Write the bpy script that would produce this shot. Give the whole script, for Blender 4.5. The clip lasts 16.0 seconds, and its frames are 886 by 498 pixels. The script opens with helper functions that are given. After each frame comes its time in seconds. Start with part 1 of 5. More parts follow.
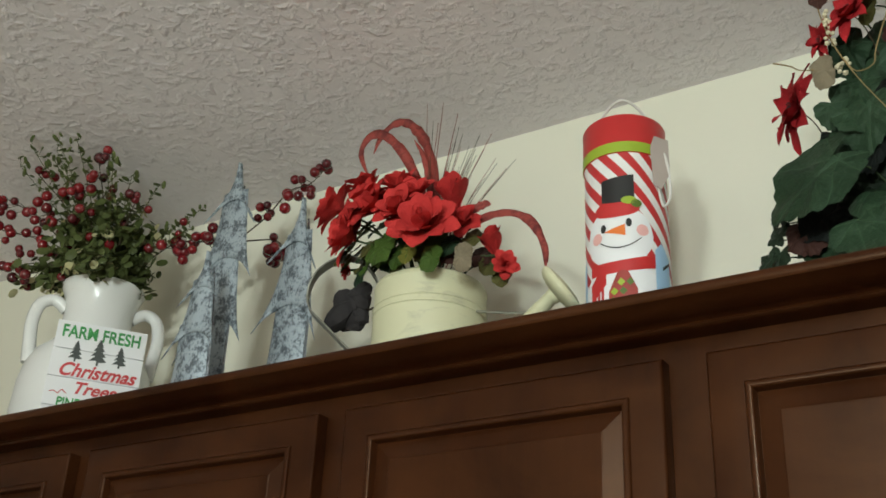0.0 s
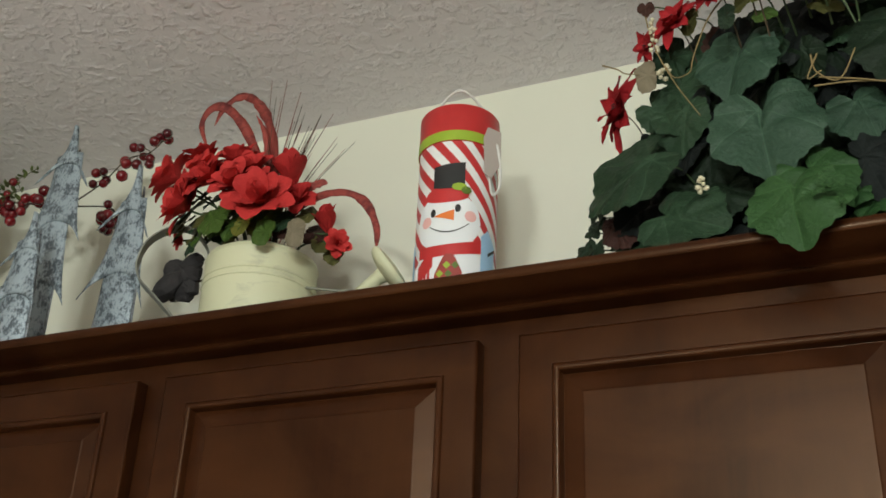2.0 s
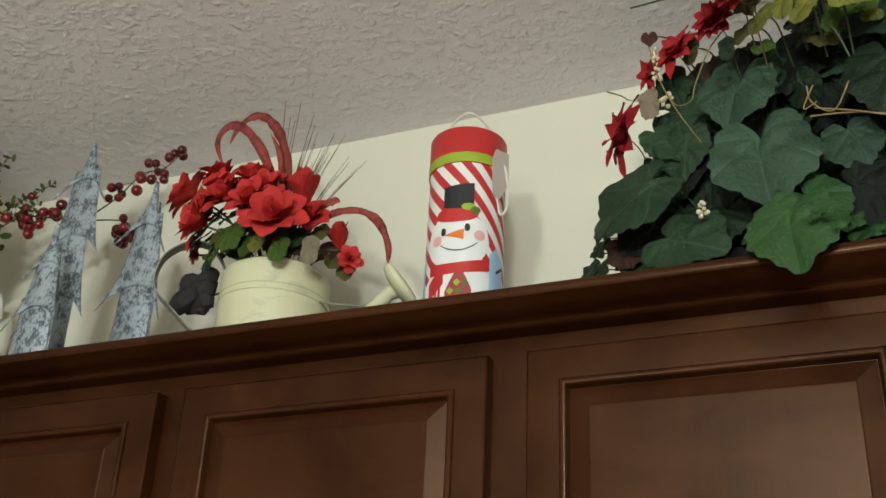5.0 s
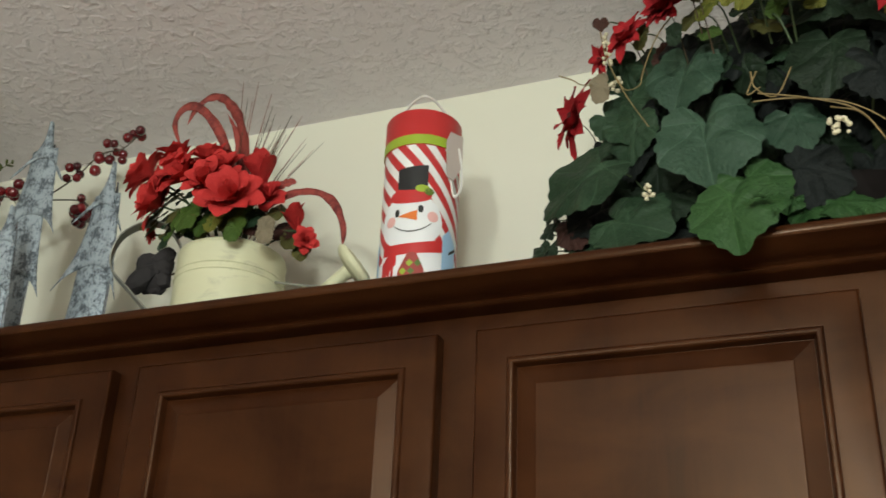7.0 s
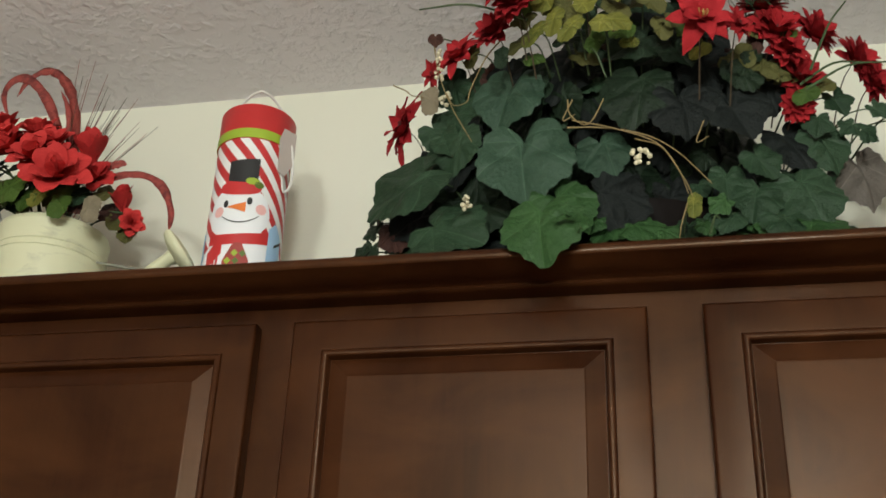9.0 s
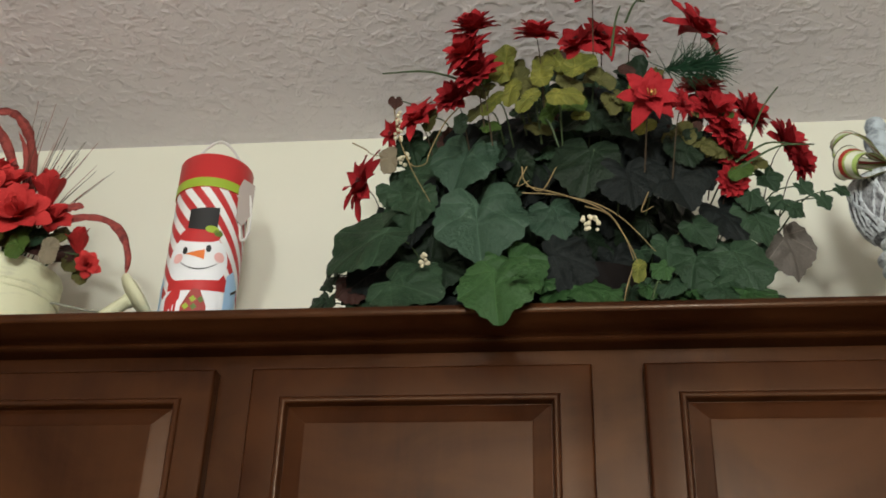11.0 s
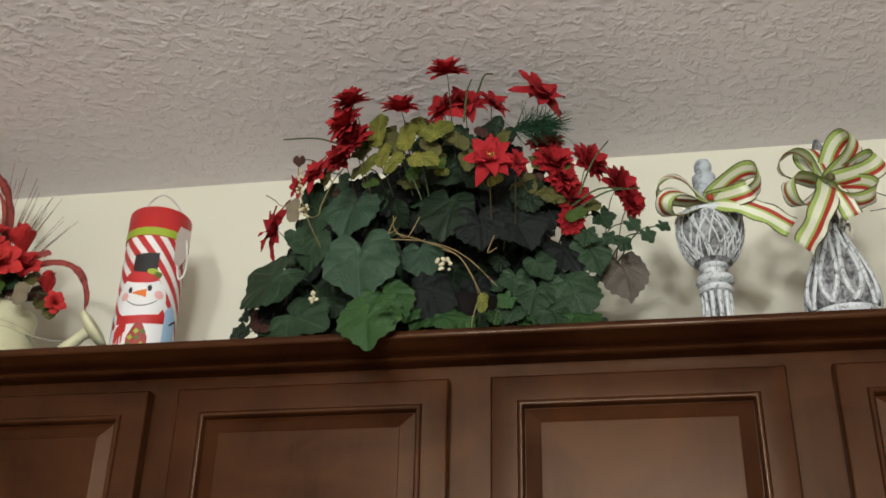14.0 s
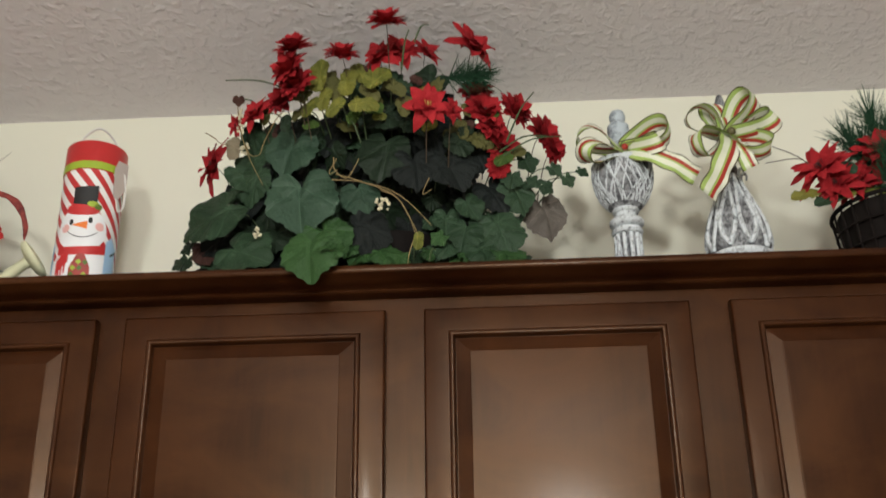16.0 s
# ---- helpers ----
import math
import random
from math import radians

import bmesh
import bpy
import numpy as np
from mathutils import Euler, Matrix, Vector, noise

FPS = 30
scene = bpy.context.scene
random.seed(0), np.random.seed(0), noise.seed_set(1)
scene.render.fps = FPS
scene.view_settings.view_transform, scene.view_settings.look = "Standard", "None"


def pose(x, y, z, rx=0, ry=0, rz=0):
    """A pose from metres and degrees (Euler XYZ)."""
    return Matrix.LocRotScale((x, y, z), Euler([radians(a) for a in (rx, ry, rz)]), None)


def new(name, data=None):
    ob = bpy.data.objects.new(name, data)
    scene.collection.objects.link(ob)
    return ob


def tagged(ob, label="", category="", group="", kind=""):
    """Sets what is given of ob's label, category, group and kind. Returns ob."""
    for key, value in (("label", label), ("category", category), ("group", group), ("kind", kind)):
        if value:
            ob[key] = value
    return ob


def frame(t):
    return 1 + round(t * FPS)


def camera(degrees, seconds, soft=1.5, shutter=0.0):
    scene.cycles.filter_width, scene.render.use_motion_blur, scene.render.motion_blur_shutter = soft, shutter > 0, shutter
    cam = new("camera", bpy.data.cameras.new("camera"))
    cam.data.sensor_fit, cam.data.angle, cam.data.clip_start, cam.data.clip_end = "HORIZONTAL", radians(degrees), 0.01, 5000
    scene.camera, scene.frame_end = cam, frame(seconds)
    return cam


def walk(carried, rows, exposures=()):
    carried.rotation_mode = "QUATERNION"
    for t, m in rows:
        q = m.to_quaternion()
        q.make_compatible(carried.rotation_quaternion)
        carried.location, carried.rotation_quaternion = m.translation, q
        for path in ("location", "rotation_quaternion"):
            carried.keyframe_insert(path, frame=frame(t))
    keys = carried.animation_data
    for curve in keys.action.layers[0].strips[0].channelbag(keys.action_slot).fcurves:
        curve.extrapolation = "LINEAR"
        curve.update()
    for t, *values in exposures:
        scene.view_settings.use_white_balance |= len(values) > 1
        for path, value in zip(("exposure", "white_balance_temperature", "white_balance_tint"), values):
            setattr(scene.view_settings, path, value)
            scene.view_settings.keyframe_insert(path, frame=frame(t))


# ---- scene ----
cam = camera(44.49, 16.0, 1.6, 0.5)
# seconds, eye x y z, yaw, pitch, roll
ROWS = [
    (0.0, -0.037, 0.056, 1.700, 31.38, 26.68, -2.53),
    (0.5, -0.039, 0.067, 1.698, 30.12, 26.70, -2.45),
    (1.0, -0.040, 0.080, 1.702, 27.56, 26.77, -2.47),
    (1.5, -0.012, 0.061, 1.690, 24.66, 26.78, -2.55),
    (2.0, -0.006, 0.060, 1.674, 22.93, 26.83, -2.31),
    (2.5, -0.015, 0.054, 1.674, 22.67, 26.78, -1.96),
    (3.0, -0.021, 0.029, 1.674, 22.92, 26.97, -2.01),
    (3.5, -0.021, 0.018, 1.675, 22.95, 27.10, -2.09),
    (4.0, -0.013, 0.015, 1.673, 22.87, 27.25, -2.31),
    (6.5, 0.007, -0.002, 1.652, 21.75, 26.66, -2.39),
    (7.0, 0.021, 0.005, 1.651, 20.95, 26.53, -2.16),
    (7.5, 0.047, -0.000, 1.629, 19.04, 26.77, -2.28),
    (8.0, 0.060, 0.010, 1.629, 16.25, 26.70, -2.15),
    (8.5, 0.056, -0.009, 1.629, 13.39, 26.61, -1.99),
    (11.0, 0.005, -0.104, 1.613, 6.01, 29.18, -1.60),
    (11.5, 0.023, -0.112, 1.607, 5.06, 29.76, -0.82),
    (12.0, 0.035, -0.169, 1.582, 4.59, 29.79, -0.30),
    (12.5, 0.050, -0.212, 1.558, 4.94, 29.58, 0.14),
    (13.0, 0.129, -0.201, 1.568, 5.45, 29.07, 0.15),
    (13.5, 0.230, -0.265, 1.579, 7.14, 28.44, -0.48),
    (14.0, 0.258, -0.342, 1.558, 9.15, 28.01, -1.12),
    (14.5, 0.204, -0.406, 1.543, 8.91, 25.62, -0.29),
    (15.0, 0.197, -0.494, 1.534, 6.81, 24.30, -0.27),
    (15.5, 0.220, -0.546, 1.531, 4.40, 23.97, 0.26),
    (16.0, 0.189, -0.460, 1.529, 2.92, 23.97, 0.85),
]
walk(cam, [(t, pose(x, y, z, 90 + pitch, roll, yaw)) for t, x, y, z, yaw, pitch, roll in ROWS],
     [(0.0, -0.06, 6200, 4), (2.0, -0.12, 6300, 6), (4.0, -0.02, 6350, 5), (8.5, 0.0, 6400, 8), (11.0, 0.01, 6400, 12), (16.0, 0.01, 6450, 14)])

# ---- light ----
world = bpy.data.worlds.new("world")
world.use_nodes = True
world.node_tree.nodes["Background"].inputs[0].default_value = (0.9, 0.95, 1.0, 1)
world.node_tree.nodes["Background"].inputs[1].default_value = 0.02
scene.world = world
scene.view_settings.exposure = 0.0


def lamp(name, where, power, radius, colour):
    data = bpy.data.lights.new(name, "POINT")
    data.energy, data.shadow_soft_size, data.color = power, radius, colour
    ob = new(name, data)
    ob.location = where
    return ob


lamp("ceiling_light_glow", (-0.14, -1.10, 2.07), 54, 0.09, (0.925, 0.955, 0.89))
lamp("ceiling_light_glow", (0.46, -1.60, 2.18), 100, 0.13, (0.925, 0.955, 0.89))
# Weak unseen lamp, added in the back corner to lift the fill.
lamp("next_room_light_glow", (-2.2, -2.6, 2.2), 10, 0.2, (0.97, 0.96, 0.88))


# ---- materials ----
class Nodes:
    """A small builder of node materials."""

    def __init__(self, name, rough=0.5, metal=0.0, coat=0.0, spec=0.5):
        self.m = bpy.data.materials.new(name)
        self.m.use_nodes = True
        self.t = self.m.node_tree
        self.b = self.t.nodes["Principled BSDF"]
        self.b.inputs["Roughness"].default_value = rough
        self.b.inputs["Metallic"].default_value = metal
        self.b.inputs["Coat Weight"].default_value = coat
        self.b.inputs["Coat Roughness"].default_value = 0.25
        self.b.inputs["Specular IOR Level"].default_value = spec
        self.co = self.t.nodes.new("ShaderNodeTexCoord").outputs["Object"]

    def add(self, kind, **values):
        n = self.t.nodes.new(kind)
        for k, v in values.items():
            n.inputs[k.replace("_", " ")].default_value = v
        return n

    def link(self, a, b):
        self.t.links.new(a, b)

    def coords(self, scale=(1, 1, 1), world=False):
        n = self.add("ShaderNodeMapping")
        n.inputs["Scale"].default_value = scale
        src = self.t.nodes.new("ShaderNodeNewGeometry").outputs["Position"] if world else self.co
        self.link(src, n.inputs["Vector"])
        return n.outputs[0]

    def noise(self, scale, detail=4.0, rough=0.55, at=None, distort=0.0):
        n = self.add("ShaderNodeTexNoise", Scale=scale, Detail=detail, Roughness=rough, Distortion=distort)
        self.link(at or self.co, n.inputs["Vector"])
        return n.outputs["Fac"]

    def ramp(self, fac, *stops):
        n = self.t.nodes.new("ShaderNodeValToRGB")
        e = n.color_ramp.elements
        while len(e) < len(stops):
            e.new(0.5)
        for el, (p, c) in zip(e, stops):
            el.position = p
            el.color = (*c, 1) if isinstance(c, tuple) else (c, c, c, 1)
        self.link(fac, n.inputs[0])
        return n.outputs[0]

    def mix(self, fac, a, b, blend="MIX"):
        n = self.t.nodes.new("ShaderNodeMix")
        n.data_type, n.blend_type = "RGBA", blend
        for s, v in ((n.inputs[0], fac), (n.inputs[6], a), (n.inputs[7], b)):
            if isinstance(v, (int, float)):
                s.default_value = v
            elif isinstance(v, tuple):
                s.default_value = (*v, 1)
            else:
                self.link(v, s)
        return n.outputs[2]

    def colour(self, c):
        if isinstance(c, tuple):
            self.b.inputs["Base Color"].default_value = (*c, 1)
        else:
            self.link(c, self.b.inputs["Base Color"])
        return self

    def rough(self, fac, lo, hi):
        n = self.add("ShaderNodeMapRange")
        n.inputs["To Min"].default_value, n.inputs["To Max"].default_value = lo, hi
        self.link(fac, n.inputs[0])
        self.link(n.outputs[0], self.b.inputs["Roughness"])
        return self

    def bump(self, fac, strength=0.3, distance=0.002):
        n = self.add("ShaderNodeBump", Strength=strength, Distance=distance)
        self.link(fac, n.inputs["Height"])
        self.link(n.outputs[0], self.b.inputs["Normal"])
        return self

    def island(self):
        return self.t.nodes.new("ShaderNodeNewGeometry").outputs["Random Per Island"]


def plain(name, colour, rough=0.6, vary=0.12, scale=60.0, metal=0.0, coat=0.0, bump=0.15, dist=0.001):
    """A plain surface with two scales of slight variation."""
    n = Nodes(name, rough, metal, coat)
    big, fine = n.noise(scale * 0.12, 3), n.noise(scale, 5)
    dark = tuple(v * (1 - vary) for v in colour)
    light = tuple(min(1, v * (1 + vary)) for v in colour)
    c = n.mix(n.ramp(big, (0.3, 0.0), (0.7, 1.0)), dark, light)
    c = n.mix(0.35, c, n.ramp(fine, (0.3, dark), (0.7, light)))
    n.colour(c)
    if bump:
        n.bump(fine, bump, dist)
    n.rough(big, max(0.02, rough - 0.06), min(1, rough + 0.08))
    return n.m


def make_wood():
    n = Nodes("cherry_stained_wood", 0.36, 0, 0.0, 0.21)
    at = n.coords((14, 14, 1.2), True)
    grain = n.noise(5, 6, 0.6, at, 0.6)
    cloud = n.noise(8, 4, 0.55, n.coords((0.75, 1, 1.25), True), 0.8)
    c = n.ramp(grain, (0.25, (0.016, 0.0044, 0.0015)), (0.5, (0.024, 0.0066, 0.0022)), (0.8, (0.034, 0.0098, 0.0032)))
    c = n.mix(n.ramp(cloud, (0.36, 0.0), (0.68, 0.85)), c, (0.056, 0.0185, 0.0060))
    n.colour(c)
    n.b.inputs["Specular Tint"].default_value = (1.0, 0.66, 0.40, 1)
    n.rough(cloud, 0.26, 0.37)
    n.b.inputs["Coat Weight"].default_value = 0.08
    n.b.inputs["Coat Roughness"].default_value = 0.15
    n.b.inputs["Coat Tint"].default_value = (1.0, 0.84, 0.66, 1)
    n.bump(grain, 0.05, 0.001)
    return n.m


def make_ceiling():
    n = Nodes("knockdown_ceiling_paint", 0.9)
    n.b.inputs["Specular IOR Level"].default_value = 0.2
    a = n.noise(64, 4, 0.55, None, 0.25)
    b = n.noise(110, 3, 0.5)
    big = n.noise(1.3, 2)
    h = n.mix(0.2, n.ramp(a, (0.46, 0.0), (0.76, 1.0)), b)
    n.colour(n.mix(big, (0.84, 0.79, 0.815), (0.89, 0.85, 0.87)))
    n.bump(h, 0.55, 0.007)
    return n.m


def make_wall():
    n = Nodes("cream_wall_paint", 0.75)
    n.b.inputs["Specular IOR Level"].default_value = 0.3
    a, big = n.noise(160, 4), n.noise(1.8, 3)
    n.colour(n.mix(big, (0.79, 0.775, 0.645), (0.835, 0.825, 0.70)))
    n.bump(a, 0.12, 0.0015)
    return n.m


WOOD, CEILING, WALL = make_wood(), make_ceiling(), make_wall()
# Unseen closing walls and floor, toned to set bounced light and door reflections.
TAUPE = plain("taupe_closing_wall", (0.44, 0.395, 0.33), 0.7, 0.08, 40)
FLOOR = plain("beige_floor", (0.30, 0.255, 0.20), 0.5, 0.2, 30)


# ---- mesh helpers ----
def mesh_of(name, bm, material, smooth=True):
    data = bpy.data.meshes.new(name)
    bmesh.ops.recalc_face_normals(bm, faces=bm.faces)
    bm.to_mesh(data)
    bm.free()
    for m in (material if isinstance(material, (list, tuple)) else [material]):
        data.materials.append(m)
    if smooth:
        data.shade_smooth()
        data.set_sharp_from_angle(angle=radians(38))
    return data


def part(name, bm, material, parent=None, label="", smooth=True):
    """One mesh object under a thing or a part."""
    ob = new(name, mesh_of(name, bm, material, smooth))
    if parent is not None:
        ob.parent = parent
    if label:
        ob["label"] = label
    return ob


def thing(name, where, label, category, group="", turn=0.0):
    ob = new(name)
    ob.empty_display_size = 0.05
    ob.matrix_basis = pose(*where, 0, 0, turn)
    return tagged(ob, label, category, group)


def box(x0, x1, y0, y1, z0, z1, bevel=0.0):
    bm = bmesh.new()
    bmesh.ops.create_cube(bm, size=1, matrix=Matrix.Translation(((x0 + x1) / 2, (y0 + y1) / 2, (z0 + z1) / 2)) @ Matrix.Diagonal((x1 - x0, y1 - y0, z1 - z0, 1)))
    if bevel:
        bmesh.ops.bevel(bm, geom=bm.edges[:], offset=bevel, segments=2, affect="EDGES", profile=0.6)
    return bm


def lathe(profile, seg=40, squash=None):
    """Turn (radius, height) pairs round the z axis."""
    bm = bmesh.new()
    rings = []
    for r, z in profile:
        rings.append([bm.verts.new((max(r, 1e-5) * math.cos(a), max(r, 1e-5) * math.sin(a), z)) for a in [2 * math.pi * k / seg for k in range(seg)]])
    for p, q in zip(rings, rings[1:]):
        for k in range(seg):
            bm.faces.new((p[k], p[(k + 1) % seg], q[(k + 1) % seg], q[k]))
    return bm


def smooth_line(points, n=24):
    """A rounded line through the points."""
    pts = [Vector(p) for p in points]
    pts = [2 * pts[0] - pts[1]] + pts + [2 * pts[-1] - pts[-2]]
    out = []
    spans = len(pts) - 3
    for i in range(n + 1):
        u = i / n * spans
        k = min(int(u), spans - 1)
        f = u - k
        a, b, c, d = pts[k:k + 4]
        out.append(0.5 * ((2 * b) + (c - a) * f + (2 * a - 5 * b + 4 * c - d) * f * f + (3 * b - a - 3 * c + d) * f ** 3))
    return out


def rod(points, radius, seg=6, bm=None, taper=1.0, flat=1.0):
    """A round bar along a line of points; taper is the end's share of the radius."""
    bm = bm or bmesh.new()
    pts = [Vector(p) for p in points]
    side = None
    rings = []
    for i, p in enumerate(pts):
        way = (pts[min(i + 1, len(pts) - 1)] - pts[max(i - 1, 0)]).normalized()
        if side is None:
            side = way.orthogonal().normalized()
        side = (side - way * side.dot(way)).normalized()
        up = way.cross(side)
        r = radius * (1 + (taper - 1) * i / max(1, len(pts) - 1))
        rings.append([bm.verts.new(p + side * r * math.cos(a) + up * r * flat * math.sin(a)) for a in [2 * math.pi * k / seg for k in range(seg)]])
    for p, q in zip(rings, rings[1:]):
        for k in range(seg):
            bm.faces.new((p[k], p[(k + 1) % seg], q[(k + 1) % seg], q[k]))
    bm.faces.new(rings[0][::-1])
    bm.faces.new(rings[-1])
    return bm


def ball(bm, where, radius, sub=2):
    bmesh.ops.create_icosphere(bm, subdivisions=sub, radius=radius, matrix=Matrix.Translation(where))


# ---- the room ----
WALL_Y, CEIL_Z = 1.288, 2.60
X0, X1, YB = -2.9, 3.2, -3.2


def setting(name, bm, material, label, category):
    return tagged(part(name, bm, material, None, label, False), label, category, "", "structure")


setting("wall_north", box(X0, X1, WALL_Y, WALL_Y + 0.1, 0, CEIL_Z), WALL, "cream painted kitchen wall behind the cabinets", "wall")
setting("wall_south", box(X0, X1, YB - 0.1, YB, 0, CEIL_Z), TAUPE, "plain unseen taupe wall, toned for bounced light", "wall")
setting("wall_west", box(X0 - 0.1, X0, YB - 0.1, WALL_Y + 0.1, 0, CEIL_Z), TAUPE, "plain unseen taupe wall, toned for bounced light", "wall")
setting("wall_east", box(X1, X1 + 0.1, YB - 0.1, WALL_Y + 0.1, 0, CEIL_Z), TAUPE, "plain unseen taupe wall, toned for bounced light", "wall")
setting("floor", box(X0 - 0.1, X1 + 0.1, YB - 0.1, WALL_Y + 0.1, -0.1, 0), FLOOR, "plain beige floor", "floor")
setting("ceiling", box(X0 - 0.1, X1 + 0.1, YB - 0.1, WALL_Y + 0.1, CEIL_Z, CEIL_Z + 0.1), CEILING, "off-white knockdown textured ceiling", "ceiling")

# ---- wall cabinets ----
DOOR_W, DOOR_TOP, DOOR_BOT, CAB_TOP, CAB_BOT = 0.380, 2.086, 1.36, 2.112, 1.335


def loops(w, h, steps):
    """A rectangle drawn in by steps of (inset, depth); the last one is filled."""
    bm = bmesh.new()
    rings = [[bm.verts.new((x, y, z)) for x, z in ((d, d), (w - d, d), (w - d, h - d), (d, h - d))] for d, y in steps]
    for p, q in zip(rings, rings[1:]):
        for k in range(4):
            bm.faces.new((p[k], p[(k + 1) % 4], q[(k + 1) % 4], q[k]))
    return bm, rings


def cabinet_door(parent, x):
    h = DOOR_TOP - DOOR_BOT
    bead = [(0.0390 - 0.0040 * math.cos(math.pi * k / 8), -0.0034 * math.sin(math.pi * k / 8)) for k in range(9)]
    edge = [(0.0038 - 0.0038 * math.cos(math.pi * k / 8), 0.0038 - 0.0038 * math.sin(math.pi * k / 8)) for k in range(5)]
    bm, rings = loops(DOOR_W, h, ((0.036, 0.019), (0, 0.019), *edge, *bead, (0.0445, 0.0042), (0.0450, 0.0125)))
    door = part("door", bm, WOOD, parent, "", True)
    door.location = (x, 1.0, DOOR_BOT)
    bm, rings = loops(DOOR_W, h, ((0.043, 0.0125), (0.043, 0.0066), (0.0455, 0.0066), (0.0640, 0.0016), (0.0655, 0.0009), (0.067, 0.0008)))
    bm.faces.new(rings[-1])
    bm.faces.new(rings[0])
    part("panel", bm, WOOD, door, "", False)


def wall_cabinet(x0, x1, doors):
    cab = thing("wall_cabinet", ((x0 + x1) / 2, 1.15, CAB_BOT), "dark cherry-stained wooden wall cabinet with raised-panel doors", "cabinet", "wall cabinets in a row")
    mid = Vector(cab.location)
    body = part("body", box(x0, x1, 1.020, 1.284, CAB_BOT, CAB_TOP), WOOD, cab, "", False)
    body.location = -mid
    for d in doors:
        cabinet_door(cab, d)
    for ob in cab.children:
        if ob.name.startswith("door"):
            ob.location = ob.location - mid
    return cab


DOORS = [-2.02, -1.60, -1.182, -0.764, -0.341, 0.095, 0.533, 0.970, 1.41]
SEAMS = [-2.04, -1.202, -0.364, 0.503, 1.38, 1.82]
for s0, s1 in zip(SEAMS, SEAMS[1:]):
    wall_cabinet(s0, s1, [d for d in DOORS if s0 < d < s1])

# the crown moulding, one long length
CROWN = [(1.0215, 2.1095), (1.0010, 2.1110), (0.9970, 2.1118), (0.9948, 2.1138), (0.9955, 2.1160), (0.9930, 2.1172), (0.9850, 2.1174), (0.9740, 2.1190), (0.9640, 2.1220), (0.9570, 2.1252),
         (0.9535, 2.1260), (0.9518, 2.1285), (0.9518, 2.1345), (0.9535, 2.1370), (0.9560, 2.1378), (1.0215, 2.1378)]
bm = bmesh.new()
ends = [[bm.verts.new((x, y, z)) for y, z in CROWN] for x in (SEAMS[0], SEAMS[-1])]
for k in range(len(CROWN)):
    j = (k + 1) % len(CROWN)
    bm.faces.new((ends[0][k], ends[0][j], ends[1][j], ends[1][k]))
bm.faces.new(ends[0])
bm.faces.new(ends[1][::-1])
tagged(part("crown_moulding", bm, WOOD), "dark cherry-stained crown moulding along the cabinet tops", "moulding", "", "structure")
TOP = CAB_TOP

# ---- materials of the things ----
def make_mottled(name, base, stops, scale, rough, metal=0.0, bump=0.3, dist=0.0015, at_scale=(1, 1, 1)):
    """Paint with worn patches: base paint, and patches shown where the noise passes the stops."""
    n = Nodes(name, rough, metal)
    a = n.noise(scale, 6, 0.65, n.coords(at_scale, True), 0.4)
    b = n.noise(scale * 0.22, 3, 0.5, n.coords((1, 1, 1), True))
    mask = n.ramp(n.mix(0.45, a, b), *stops)
    n.colour(n.mix(mask, base[0], base[1]))
    n.rough(a, rough - 0.08, rough + 0.12)
    n.bump(a, bump, dist)
    return n.m


def make_leaf(name, dark, light, rough=0.5, veins=0.0):
    n = Nodes(name, rough)
    n.b.inputs["Specular IOR Level"].default_value = 0.16
    rnd = n.t.nodes.new("ShaderNodeObjectInfo").outputs["Random"]
    fine, mid, big = n.noise(26, 5), n.noise(7, 4), n.noise(2.2, 3)
    c = n.mix(rnd, dark, light)
    c = n.mix(n.ramp(big, (0.35, 0.0), (0.7, 0.55)), c, tuple(min(1, v * 1.25) for v in light))
    c = n.mix(0.3, c, n.ramp(fine, (0.3, dark), (0.7, light)))
    height = n.mix(0.5, fine, mid)
    if veins:
        # ribs that fan out from the stalk end of the leaf
        s = n.add("ShaderNodeSeparateXYZ")
        n.link(n.co, s.inputs[0])

        def calc(kind, a, b):
            m = n.t.nodes.new("ShaderNodeMath")
            m.operation = kind
            for k, v in enumerate((a, b)):
                if isinstance(v, (int, float)):
                    m.inputs[k].default_value = v
                elif v is not None:
                    n.link(v, m.inputs[k])
            return m.outputs[0]

        y = calc("ADD", s.outputs[1], 0.23)
        ang = calc("ARCTAN2", s.outputs[0], y)
        far = calc("SQRT", calc("ADD", calc("MULTIPLY", s.outputs[0], s.outputs[0]), calc("MULTIPLY", y, y)), None)
        rib = calc("MULTIPLY", calc("ABSOLUTE", calc("SINE", calc("MULTIPLY", ang, 3.6), None), None), far)
        side = calc("ABSOLUTE", calc("SINE", calc("ADD", calc("MULTIPLY", far, 17.0), calc("MULTIPLY", rib, 20.0)), None), None)
        small = n.ramp(side, (0.0, 0.16), (0.2, 0.0))
        c = n.mix(n.mix(0.95, small, n.ramp(rib, (0.0, 0.5), (0.035, 0.0))), c, tuple(min(1, v * 1.7 + 0.003) for v in light))
        height = n.mix(0.35, height, n.mix(0.08, n.ramp(rib, (0.0, 0.0), (0.22, 1.0)), n.ramp(side, (0.0, 0.0), (0.9, 1.0))))
    n.colour(c)
    n.bump(height, 0.30 if veins else 0.3, 0.03 if veins else 0.02)
    return n.m


